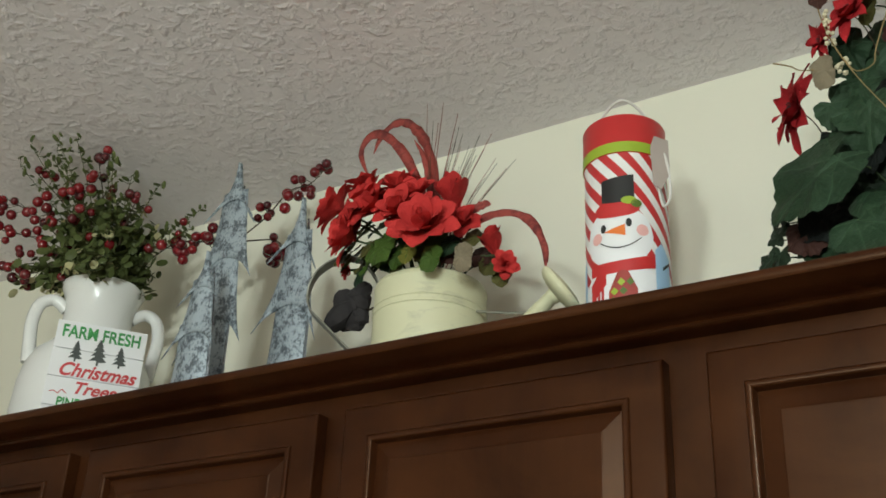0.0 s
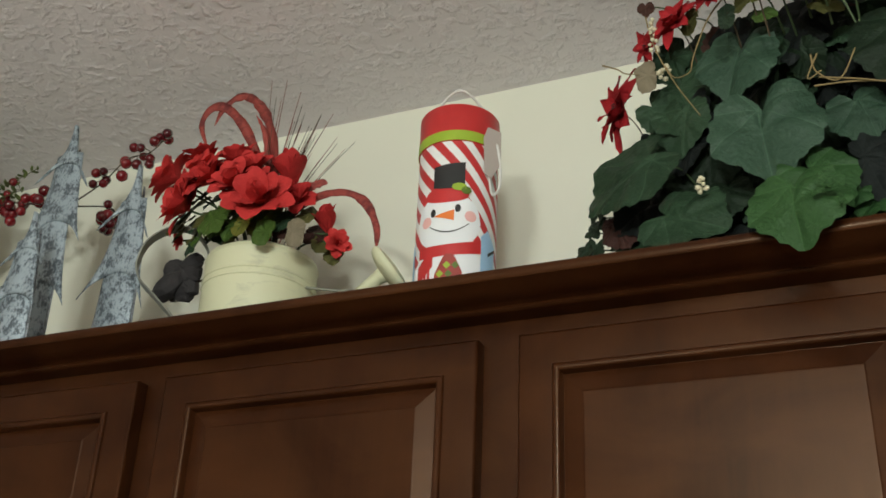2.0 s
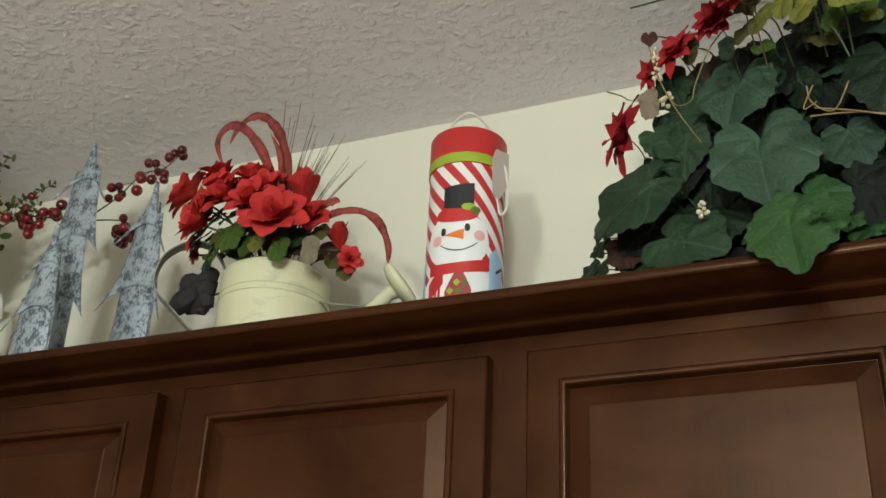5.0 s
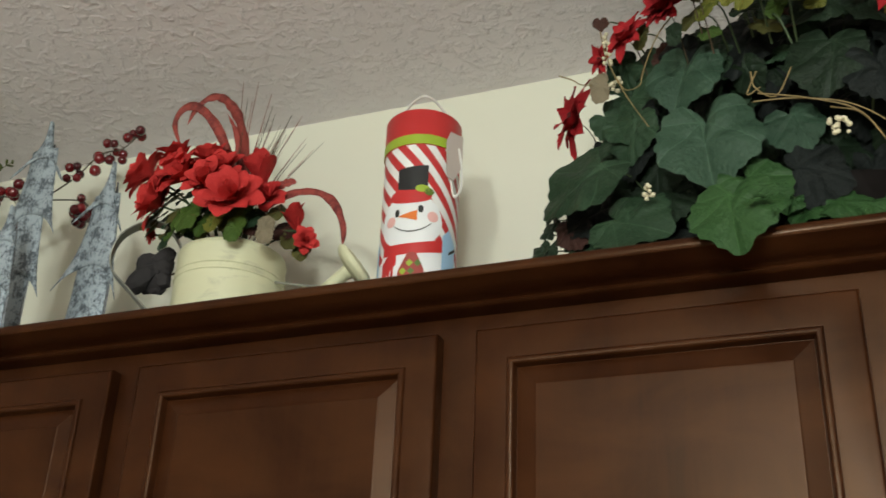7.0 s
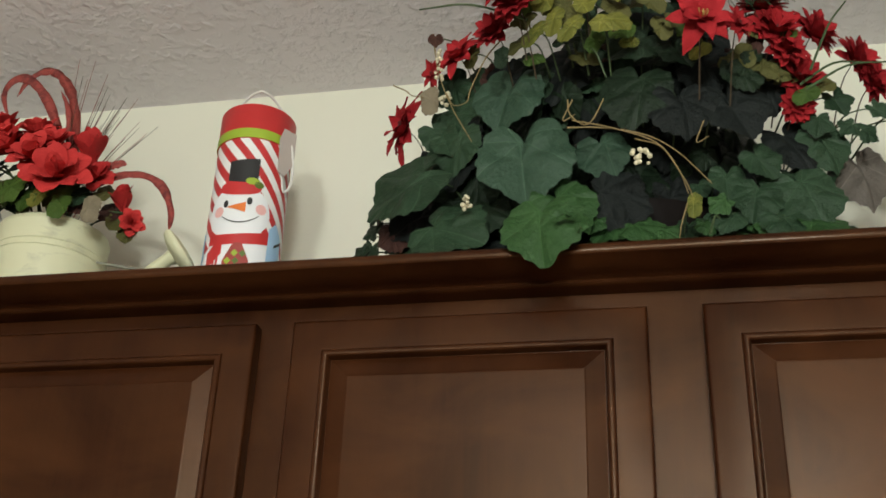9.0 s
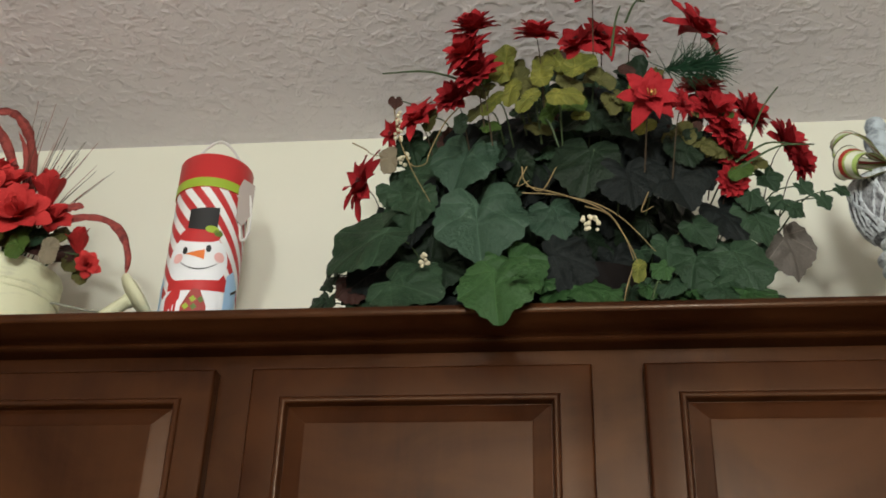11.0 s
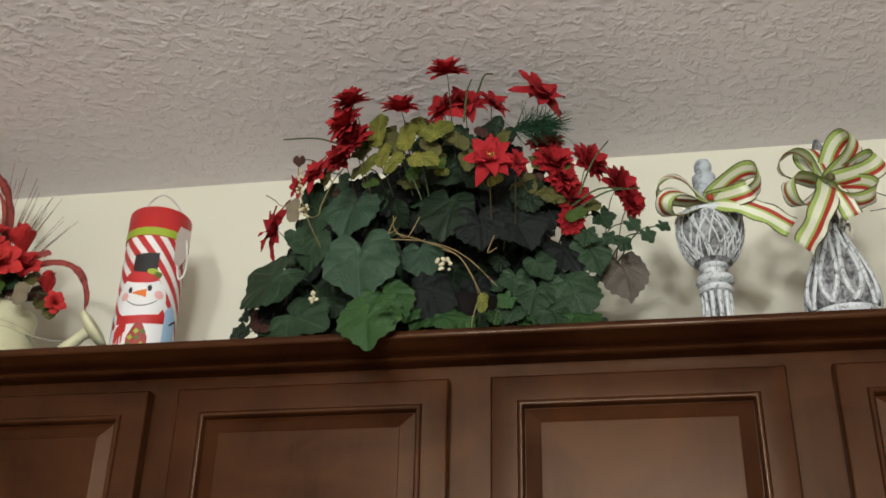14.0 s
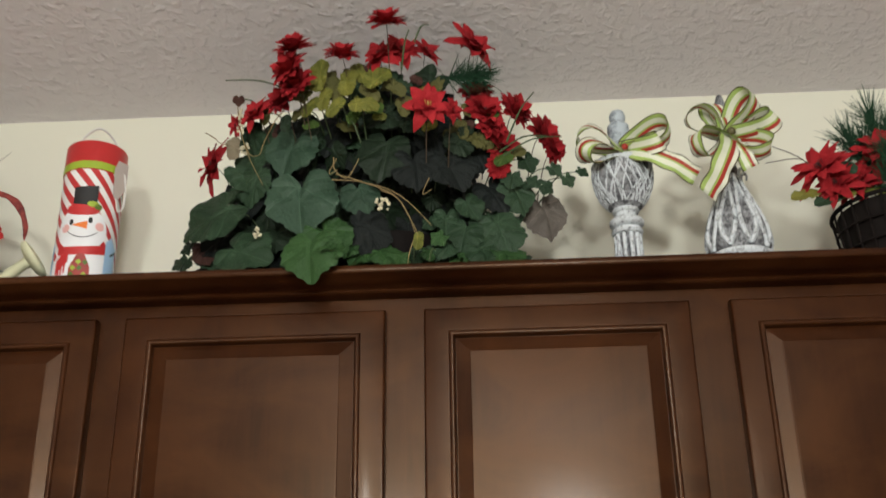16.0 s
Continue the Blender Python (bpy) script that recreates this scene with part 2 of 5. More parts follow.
WHITE_GLAZE = make_mottled("white_glazed_ceramic", ((0.78, 0.79, 0.77), (0.30, 0.29, 0.26)), ((0.63, 0.0), (0.70, 0.8)), 22, 0.22, 0, 0.1)
TIN = make_mottled("whitewashed_tin", ((0.37, 0.43, 0.475), (0.045, 0.058, 0.07)), ((0.47, 0.0), (0.57, 0.85)), 330, 0.5, 0.2, 0.3, 0.001, (1, 1, 0.6))
TIN_DARK = make_mottled("darker_tin", ((0.27, 0.29, 0.31), (0.075, 0.075, 0.082)), ((0.44, 0.0), (0.60, 0.9)), 340, 0.5, 0.4)
CAN_PAINT = make_mottled("pale_yellow_paint", ((0.65, 0.645, 0.43), (0.30, 0.29, 0.21)), ((0.56, 0.0), (0.70, 0.7)), 18, 0.5, 0, 0.1, 0.001, (1, 1, 2.6))
ZINC = plain("grey_zinc_band", (0.30, 0.30, 0.25), 0.45, 0.25, 60, 0.4)
WORN_WASH = make_mottled("worn_dark_wood_recess", ((0.34, 0.35, 0.36), (0.045, 0.045, 0.05)), ((0.42, 0.0), (0.56, 0.95)), 300, 0.75, 0, 0.5, 0.002, (1, 1, 0.5))
WHITEWASH = make_mottled("whitewashed_carved_wood", ((0.64, 0.68, 0.70), (0.07, 0.07, 0.08)), ((0.50, 0.0), (0.62, 0.9)), 480, 0.7, 0, 0.5, 0.002, (1, 1, 0.3))
# Real dark green; its near-black end paints in shade inside the bush.
LEAF_DARK_SHADE = make_leaf("dark_and_shaded_ivy_leaf", (0.0045, 0.009, 0.0045), (0.019, 0.034, 0.018), 0.45, 1)
LEAF_MID = make_leaf("green_ivy_leaf", (0.011, 0.027, 0.012), (0.034, 0.064, 0.034), 0.45, 1)
LEAF_SAGE = make_leaf("sage_ivy_leaf", (0.024, 0.050, 0.030), (0.044, 0.080, 0.050), 0.45, 1)
LEAF_LIGHT = make_leaf("bright_ivy_leaf", (0.016, 0.046, 0.013), (0.036, 0.082, 0.026), 0.45, 1)
# Near-black leaf tone, lowered further to stand for shade between the leaves.
LEAF_SLATE_SHADE = make_leaf("slate_and_shaded_ivy_leaf", (0.006, 0.0080, 0.0075), (0.0105, 0.0135, 0.0120), 0.62, 1)
LEAF_BROWN = make_leaf("brown_leaf", (0.035, 0.014, 0.011), (0.060, 0.026, 0.019), 0.6, 1)
LEAF_GREY = make_leaf("grey_brown_leaf", (0.11, 0.095, 0.080), (0.16, 0.138, 0.118), 0.6, 1)
LEAF_LIME = make_leaf("yellow_green_leaf", (0.050, 0.070, 0.012), (0.20, 0.185, 0.036), 0.5, 1)
LEAF_BOX = make_leaf("boxwood_leaf", (0.036, 0.050, 0.014), (0.105, 0.125, 0.042))
LEAF_CREAM = make_leaf("cream_edged_leaf", (0.35, 0.34, 0.17), (0.55, 0.52, 0.30))
PETAL = make_leaf("red_silk_petal", (0.20, 0.008, 0.012), (0.40, 0.020, 0.025), 0.7)
PETAL_BRIGHT = make_leaf("bright_red_silk_petal", (0.36, 0.018, 0.019), (0.62, 0.050, 0.046), 0.7)
PETAL_DUSTY = make_mottled("dusty_red_frond", ((0.32, 0.055, 0.042), (0.11, 0.014, 0.014)), ((0.46, 0.0), (0.62, 0.9)), 160, 0.7, 0, 0.3)
LEAF_TAN = make_leaf("tan_dried_leaf", (0.15, 0.125, 0.08), (0.24, 0.20, 0.135), 0.6)
LEAF_OLIVE = make_leaf("olive_leaf", (0.060, 0.060, 0.018), (0.11, 0.105, 0.034), 0.55)
LEAF_FRESH = make_leaf("fresh_green_leaf", (0.030, 0.060, 0.010), (0.065, 0.11, 0.022), 0.5)
POLLEN = plain("dark_stamen", (0.05, 0.012, 0.01), 0.7)
GOLD = plain("yellow_stamen", (0.45, 0.32, 0.08), 0.6)
STEM = plain("brown_stem", (0.055, 0.036, 0.018), 0.7, 0.3, 90)
STRAW = plain("straw_tendril", (0.24, 0.17, 0.07), 0.7, 0.25, 90)
GREEN_STEM = plain("green_stem", (0.05, 0.08, 0.03), 0.7, 0.3, 90)
BERRY = Nodes("glossy_red_berry", 0.16, 0, 0.5)
BERRY.colour(BERRY.mix(BERRY.t.nodes.new("ShaderNodeObjectInfo").outputs["Random"], (0.055, 0.004, 0.007), (0.21, 0.009, 0.013)))
BERRY = BERRY.m
CREAM_BERRY = plain("cream_berry", (0.66, 0.60, 0.42), 0.5)
NEEDLE = make_leaf("pine_needle", (0.010, 0.035, 0.020), (0.025, 0.070, 0.035))
DARK_POT = plain("dark_brown_pot", (0.010, 0.007, 0.006), 0.7, 0.4, 50)
DARK_POT.node_tree.nodes["Principled BSDF"].inputs["Specular IOR Level"].default_value = 0.12
BLACK = plain("black_print", (0.018, 0.018, 0.018), 0.5)
SLATE_BROWN = plain("dark_dried_flower", (0.030, 0.026, 0.027), 0.85, 0.4, 80, 0, 0, 0.5, 0.003)


# ---- placing ----
def aimed(where, normal, tip, size):
    """A pose at where whose z looks along normal and whose y points towards tip."""
    z = Vector(normal).normalized()
    y = Vector(tip) - z * Vector(tip).dot(z)
    y.normalize()
    x = y.cross(z)
    m = Matrix((x, y, z)).transposed().to_4x4()
    return Matrix.Translation(where) @ m @ Matrix.Scale(size, 4)


def piece(name, data, parent, m, label=""):
    """One more object on a shared mesh, placed in the world, under its thing."""
    ob = new(name, data)
    ob.parent = parent
    ob.matrix_parent_inverse = parent.matrix_basis.inverted()
    ob.matrix_basis = m
    if label:
        ob["label"] = label
    return ob


def worldly(name, bm, material, parent, label="", smooth=True):
    """A part whose mesh is given in world places."""
    ob = part(name, bm, material, parent, label, smooth)
    ob.matrix_parent_inverse = parent.matrix_basis.inverted()
    return ob


# ---- leaves and flowers, each about 1 across ----
def leaf_mesh(name, material, kind, seed):
    rnd = random.Random(seed)
    n, rings = 68, (0.0, 0.3, 0.55, 0.8, 1.0)
    bm = bmesh.new()
    skew, bend, curl = rnd.uniform(-0.08, 0.08), rnd.uniform(0.15, 0.42), rnd.uniform(-0.25, 0.25)
    grid = []
    for f in rings:
        row = []
        for k in range(n):
            a = 2 * math.pi * k / n
            back = abs((a + math.pi) % (2 * math.pi) - math.pi) / math.pi
            if kind == "ivy":
                r = float(np.interp(back, (0, 0.07, 0.18, 0.34, 0.5, 0.68, 0.82, 0.92, 1.0), (0.53, 0.475, 0.455, 0.46, 0.48, 0.50, 0.50, 0.43, 0.22)))
                r += 0.018 * math.cos(5 * a) + 0.015 * math.cos(17 * a + seed) + rnd.uniform(-0.010, 0.010)
                veins = math.cos(5 * a)
            elif kind == "lobed":
                r = 0.44 + 0.060 * math.cos(5 * a) + 0.06 * math.cos(a) - 0.16 * max(0, back - 0.86) / 0.14 + 0.02 * math.cos(15 * a)
                veins = math.cos(5 * a)
            else:
                r = 0.25 + 0.25 * math.cos(a) ** 2 + 0.012 * math.cos(16 * a)
                veins = math.cos(8 * a)
            x, y = f * r * math.sin(a) + skew * f * f, f * r * math.cos(a)
            z = 0.018 * f * veins * (1 if f > 0.2 else 0) - bend * y * y * (1 if y > 0 else 0.4) + curl * x * abs(x) + 0.22 * abs(x) - 0.45 * x * x + 0.030 * math.sin(9 * x + 3 * y + seed) + 0.020 * f * math.sin(6 * a + seed)
            row.append(bm.verts.new((x, y, z)))
        grid.append(row)
    bmesh.ops.pointmerge(bm, verts=grid[0], merge_co=grid[0][0].co)
    hub = [v for v in bm.verts if v.is_valid and v.co.length < 0.06][0]
    for k in range(n):
        bm.faces.new((hub, grid[1][k], grid[1][(k + 1) % n]))
    for p, q in zip(grid[1:], grid[2:]):
        for k in range(n):
            bm.faces.new((p[k], q[k], q[(k + 1) % n], p[(k + 1) % n]))
    return mesh_of(name, bm, material)


LEAVES = {}


def leaf_of(material, kind="ivy"):
    key = (material.name, kind)
    if key not in LEAVES:
        LEAVES[key] = [leaf_mesh("leaf", material, kind, s) for s in range(5)]
    return random.choice(LEAVES[key])


def petal(bm, turn, lift, length, width, cup, tip=1.0, off=0.03, wobble=0.0):
    """A petal that leaves the middle at an angle, lifted and cupped."""
    cols, rows = 4, 6
    m = Matrix.Rotation(turn, 4, "Z") @ Matrix.Rotation(-lift, 4, "Y")
    g = []
    for i in range(rows + 1):
        u = i / rows
        w = width * math.sin(math.pi * min(1, 0.12 + 0.88 * u) ** 0.8) ** (0.7 * tip + 0.1) * 0.5 if i < rows else width * 0.03
        g.append([bm.verts.new(m @ Vector((off + length * u, w * (2 * j / cols - 1), -cup * length * u * u + 0.3 * abs(w) * (2 * j / cols - 1) ** 2 + wobble * math.sin(9 * u + j)))) for j in range(cols + 1)])
    for i in range(rows):
        for j in range(cols):
            bm.faces.new((g[i][j], g[i + 1][j], g[i + 1][j + 1], g[i][j + 1]))


def round_petal(bm, turn, lift, length, width, curl, rnd):
    """A broad, soft silk petal with a blunt tip, hollow across and curling out at the end."""
    cols, rows = 6, 8
    m = Matrix.Rotation(turn, 4, "Z") @ Matrix.Rotation(-lift, 4, "Y")
    ph, skew = rnd.uniform(0, 6), rnd.uniform(-0.12, 0.12)
    g = []
    for i in range(rows + 1):
        u = i / rows
        w = width * 0.5 * float(np.interp(u, (0, 0.15, 0.45, 0.72, 0.9, 1), (0.25, 0.55, 0.95, 1.0, 0.74, 0.28)))
        row = []
        for j in range(cols + 1):
            v = 2 * j / cols - 1
            row.append(bm.verts.new(m @ Vector((0.03 + length * (u - 0.03 * v * v * u), w * v + skew * length * u * u, length * (0.22 * math.sin(math.pi * u * 0.8) * 0.5 - curl * u ** 3) + 0.22 * w * v * v + 0.008 * math.sin(5 * u + 3 * v + ph)))))
        g.append(row)
    for i in range(rows):
        for j in range(cols):
            bm.faces.new((g[i][j], g[i + 1][j], g[i + 1][j + 1], g[i][j + 1]))


def flower_mesh(kind, material, seed):
    rnd = random.Random(seed)
    bm = bmesh.new()
    if kind in ("cup", "tulip"):
        rings = ((7, 0.30, 0.60, 0.40, 0.06), (6, 0.72, 0.54, 0.38, 0.0), (4, 1.15, 0.44, 0.32, -0.1)) if kind == "cup" else ((6, 0.95, 0.9, 0.56, -0.1), (5, 1.2, 0.9, 0.50, -0.1), (3, 1.4, 0.75, 0.36, 0.0))
        for ring, (count, lift, length, w, curl) in enumerate(rings):
            for k in range(count):
                round_petal(bm, 2 * math.pi * (k + 0.5 * ring) / count + rnd.uniform(-0.2, 0.2), lift + rnd.uniform(-0.18, 0.18), length * rnd.uniform(0.86, 1.1), w * rnd.uniform(0.85, 1.1), curl, rnd)
        return mesh_of("flower", bm, material)
    if kind == "mum":
        for ring, (count, lift, length) in enumerate(((13, 0.15, 0.50), (12, 0.45, 0.50), (11, 0.80, 0.46), (8, 1.15, 0.40))):
            for k in range(count):
                petal(bm, 2 * math.pi * (k + 0.5 * ring) / count + rnd.uniform(-0.12, 0.12), lift + rnd.uniform(-0.16, 0.16), length * rnd.uniform(0.85, 1.1), 0.26, 0.15, 0.4, 0.02, 0.010)
    elif kind == "spider":
        for ring, (count, lift, length, w) in enumerate(((7, 0.0, 0.54, 0.22), (6, 0.4, 0.47, 0.20), (5, 0.85, 0.36, 0.18))):
            for k in range(count):
                petal(bm, 2 * math.pi * (k + 0.5 * ring) / count + rnd.uniform(-0.2, 0.2), lift + rnd.uniform(-0.3, 0.25), length * rnd.uniform(0.75, 1.12), w, rnd.uniform(0.05, 0.5), 0.9, 0.02, 0.02)
    else:
        for ring, (count, lift, length, w) in enumerate(((6, 0.05, 0.55, 0.34), (6, 0.50, 0.48, 0.31), (3, 1.0, 0.34, 0.24))):
            for k in range(count):
                petal(bm, 2 * math.pi * (k + 0.5 * ring) / count + rnd.uniform(-0.2, 0.2), lift + rnd.uniform(-0.22, 0.25), length * rnd.uniform(0.8, 1.12), w, rnd.uniform(0.0, 0.5), 1.0, 0.02, 0.024)
    return mesh_of("flower", bm, material)


def centre_mesh(material):
    bm = bmesh.new()
    rnd = random.Random(4)
    for k in range(16):
        a, r = rnd.uniform(0, 6.28), rnd.uniform(0, 0.09)
        rod([(r * math.cos(a) * 0.5, r * math.sin(a) * 0.5, 0), (r * math.cos(a), r * math.sin(a), 0.14)], 0.006, 4, bm)
        ball(bm, (r * math.cos(a), r * math.sin(a), 0.145), 0.014, 1)
    return mesh_of("flower_centre", bm, material)


FLOWERS = {(k, m.name): [flower_mesh(k, m, s) for s in range(3)] for k in ("mum", "star", "spider", "cup", "tulip") for m in (PETAL, PETAL_BRIGHT)}
CENTRES = {"dark": centre_mesh(POLLEN), "gold": centre_mesh(GOLD)}
BERRY_MESH = bmesh.new()
ball(BERRY_MESH, (0, 0, 0), 1.0, 2)
BERRY_MESH = mesh_of("berry", BERRY_MESH, BERRY)


def flower(parent, where, normal, size, kind="mum", material=PETAL, centre="dark"):
    ob = piece("flower", random.choice(FLOWERS[(kind, material.name)]), parent, aimed(where, normal, (random.uniform(-1, 1), 0.2, random.uniform(-1, 1)), size))
    if centre:
        c = new("flower_centre", CENTRES[centre])
        c.parent = ob
    return ob


def berry(parent, where, radius):
    return piece("berry", BERRY_MESH, parent, Matrix.Translation(where) @ Matrix.Scale(radius, 4))


def pine_tuft(name, parent, where, way, count, length, spread, seed):
    rnd = random.Random(seed)
    bm = bmesh.new()
    way = Vector(way).normalized()
    for k in range(count):
        base = Vector(where) + way * rnd.uniform(0, length * 0.7)
        d = (way + Vector((rnd.gauss(0, 1), rnd.gauss(0, 1), rnd.gauss(0, 1))) * spread).normalized()
        rod([base, base + d * length * rnd.uniform(0.35, 0.6)], 0.0007, 3, bm, 0.4)
    return worldly(name, bm, NEEDLE, parent, "", False)


# ---- striped gift tube ----
TX, TY, TR, TTOP = -0.452, 1.093, 0.0475, 2.414
FACE = radians(-79)


def make_stripes():
    n = Nodes("red_and_white_stripe_paper", 0.42)
    s = n.add("ShaderNodeSeparateXYZ")
    n.link(n.co, s.inputs[0])
    arc = n.t.nodes.new("ShaderNodeMath")
    arc.operation = "ARCTAN2"
    n.link(s.outputs[1], arc.inputs[0])
    n.link(s.outputs[0], arc.inputs[1])
    slope = n.add("ShaderNodeMath")
    slope.operation = "MULTIPLY_ADD"
    n.link(s.outputs[2], slope.inputs[0])
    slope.inputs[1].default_value = 17.0
    n.link(arc.outputs[0], slope.inputs[2])
    turns = n.t.nodes.new("ShaderNodeMath")
    turns.operation = "MULTIPLY"
    n.link(slope.outputs[0], turns.inputs[0])
    turns.inputs[1].default_value = 12 / (2 * math.pi)
    frac = n.t.nodes.new("ShaderNodeMath")
    frac.operation = "FRACT"
    n.link(turns.outputs[0], frac.inputs[0])
    mask = n.ramp(frac.outputs[0], (0.0, 0.0), (0.49, 0.0), (0.51, 1.0), (1.0, 1.0))
    fine = n.noise(90, 4)
    c = n.mix(mask, (0.82, 0.82, 0.80), (0.52, 0.028, 0.030))
    n.colour(n.mix(n.ramp(fine, (0.4, 0.0), (0.9, 0.12)), c, (0.3, 0.25, 0.22)))
    return n.m


RED_PAPER = plain("red_paper", (0.53, 0.028, 0.028), 0.42, 0.07, 40)
GREEN_PAPER = plain("lime_green_paper", (0.33, 0.46, 0.035), 0.42, 0.07, 40)
WHITE_PAPER = plain("white_paper", (0.82, 0.83, 0.84), 0.42, 0.03, 40)
BLUE_PAPER = plain("pale_blue_paper", (0.36, 0.56, 0.76), 0.42, 0.08, 40)
ORANGE_PAPER = plain("orange_paper", (0.80, 0.20, 0.03), 0.42, 0.07, 40)
PINK_PAPER = plain("pink_paper", (0.80, 0.45, 0.42), 0.42, 0.05, 40)
DARK_GREEN_PAPER = plain("dark_green_paper", (0.10, 0.16, 0.02), 0.42, 0.1, 40)
CORD = plain("white_cord", (0.72, 0.70, 0.66), 0.7, 0.1, 200, 0, 0, 0.4)
TAG = plain("grey_card_tag", (0.42, 0.36, 0.32), 0.6, 0.05, 40)

tube = thing("gift_tube", (TX, TY, TOP), "red and white striped cardboard gift tube with a printed snow figure", "gift tube")


def tube_decal(name, material, u0, u1, top, bot, lift, n=18, parent=tube):
    """A printed shape on the tube: across u (metres of arc from the face's middle), between two heights."""
    bm = bmesh.new()
    rows = []
    for i in range(n + 1):
        u = u0 + (u1 - u0) * i / n
        a = FACE + u / TR
        r = TR + lift
        rows.append([bm.verts.new((r * math.cos(a), r * math.sin(a), z - TOP)) for z in (bot(u), (bot(u) + top(u)) / 2, top(u))])
    for p, q in zip(rows, rows[1:]):
        for k in range(2):
            bm.faces.new((p[k], q[k], q[k + 1], p[k + 1]))
    return part(name, bm, material, parent)


def oval(u0, z0, a, b):
    return (u0 - a, u0 + a, lambda u: z0 + b * math.sqrt(max(0, 1 - ((u - u0) / a) ** 2)), lambda u: z0 - b * math.sqrt(max(0, 1 - ((u - u0) / a) ** 2)))


H = TTOP - TOP
part("body", lathe([(0, 0), (TR - 0.002, 0), (TR, 0.002), (TR, H - 0.05), (0, H - 0.05)], 64), make_stripes(), tube)
part("lid", lathe([(TR, H - 0.052), (TR + 0.0012, H - 0.052), (TR + 0.0012, H - 0.002), (TR, H), (TR - 0.003, H), (TR - 0.003, H - 0.006), (0, H - 0.006)], 64), RED_PAPER, tube, "red paper lid")
part("green_band", lathe([(TR, H - 0.0515), (TR + 0.0018, H - 0.0515), (TR + 0.0018, H - 0.038), (TR, H - 0.038)], 64), GREEN_PAPER, tube, "lime green band")
snow = tube_decal("printed_snow_figure", WHITE_PAPER, *oval(-0.002, 2.256, 0.041, 0.037), 0.0004, 30)
tube_decal("printed_snow_body", WHITE_PAPER, -0.060, 0.062, lambda u: 2.226 - 10 * u * u, lambda u: TOP + 0.003, 0.0005, 30)
tube_decal("printed_blue_shade", BLUE_PAPER, 0.040, 0.064, lambda u: 2.252 - 1.2 * abs(u - 0.050), lambda u: TOP + 0.003, 0.0006, 12)
tube_decal("printed_blue_shade", BLUE_PAPER, -0.066, -0.050, lambda u: 2.24 - 2.0 * abs(u + 0.055), lambda u: TOP + 0.003, 0.0006, 12)
tube_decal("printed_hat_brim", RED_PAPER, *oval(-0.003, 2.290, 0.027, 0.011), 0.0008)
tube_decal("printed_hat", BLACK, -0.019, 0.018, lambda u: 2.330 + 0.12 * u, lambda u: 2.297 + 8 * u * u, 0.0012)
tube_decal("printed_leaf", GREEN_PAPER, *oval(0.012, 2.299, 0.009, 0.005), 0.0015, 10)
tube_decal("printed_leaf", DARK_GREEN_PAPER, *oval(0.020, 2.295, 0.006, 0.005), 0.0015, 10)
tube_decal("printed_eye", BLACK, *oval(-0.018, 2.267, 0.0034, 0.0052), 0.0010, 10)
tube_decal("printed_eye", BLACK, *oval(0.011, 2.271, 0.0034, 0.0052), 0.0010, 10)
tube_decal("printed_nose", ORANGE_PAPER, -0.017, 0.007, lambda u: 2.262 + 0.007 * (u + 0.017) / 0.024, lambda u: 2.262 - 0.007 * (u + 0.017) / 0.024, 0.0011, 8)
tube_decal("printed_cheek", PINK_PAPER, *oval(-0.027, 2.257, 0.007, 0.007), 0.0008, 12)
tube_decal("printed_cheek", PINK_PAPER, *oval(0.026, 2.262, 0.007, 0.007), 0.0008, 12)
tube_decal("printed_mouth", BLACK, -0.022, 0.024, lambda u: 2.2415 + 20 * u * u, lambda u: 2.2400 + 20.5 * u * u, 0.0010, 20)
tube_decal("printed_scarf", RED_PAPER, -0.037, 0.040, lambda u: 2.225 + 0.08 * u + 4 * u * u, lambda u: 2.211 + 0.06 * u + 3 * u * u, 0.0009, 22)
tube_decal("printed_scarf_end", RED_PAPER, -0.038, -0.016, lambda u: 2.214 - 0.9 * max(0, -0.026 - u), lambda u: 2.188 + 0.9 * (u + 0.028), 0.0009, 10)
for k in range(4):
    tube_decal("printed_fringe", RED_PAPER, -0.0380 + 0.0052 * k, -0.0348 + 0.0052 * k, lambda u: 2.188 + 0.9 * (u + 0.028), lambda u: 2.174 + 0.9 * (u + 0.028), 0.0009, 2)
tube_decal("printed_scarf_end", plain("red_check_paper", (0.36, 0.045, 0.035), 0.42, 0.3, 60), -0.013, 0.018, lambda u: 2.213 - 2.2 * max(0, abs(u - 0.003) - 0.005), lambda u: 2.150 + 0.2 * u, 0.0010, 10)
for row in range(5):
    for col in range(3):
        u0, z0 = -0.0085 + 0.0095 * col + 0.002 * (row % 2), 2.199 - 0.0105 * row
        if (row + col) % 3:
            tube_decal("printed_check", GREEN_PAPER if (row + col) % 3 == 1 else DARK_GREEN_PAPER, u0 - 0.0042, u0 + 0.0042, lambda u, a=u0, b=z0: b + 0.0048 - 1.1 * abs(u - a), lambda u, a=u0, b=z0: b - 0.0048 + 1.1 * abs(u - a), 0.0014, 4)
tube_decal("printed_twig_arm", BLACK, 0.050, 0.063, lambda u: 2.222 + 0.8 * (u - 0.05), lambda u: 2.218 + 0.8 * (u - 0.05), 0.0012, 4)
loop = smooth_line([(TR * math.cos(a) * 0.55, TR * math.sin(a) * 0.55, H + z) for a, z in ((radians(205), -0.006), (radians(215), 0.022), (radians(290), 0.034), (radians(5), 0.022), (radians(15), -0.006))], 24)
part("cord_handle", rod(loop, 0.0018, 8), CORD, tube, "white cord handle")
side = FACE + radians(63)
bm = bmesh.new()
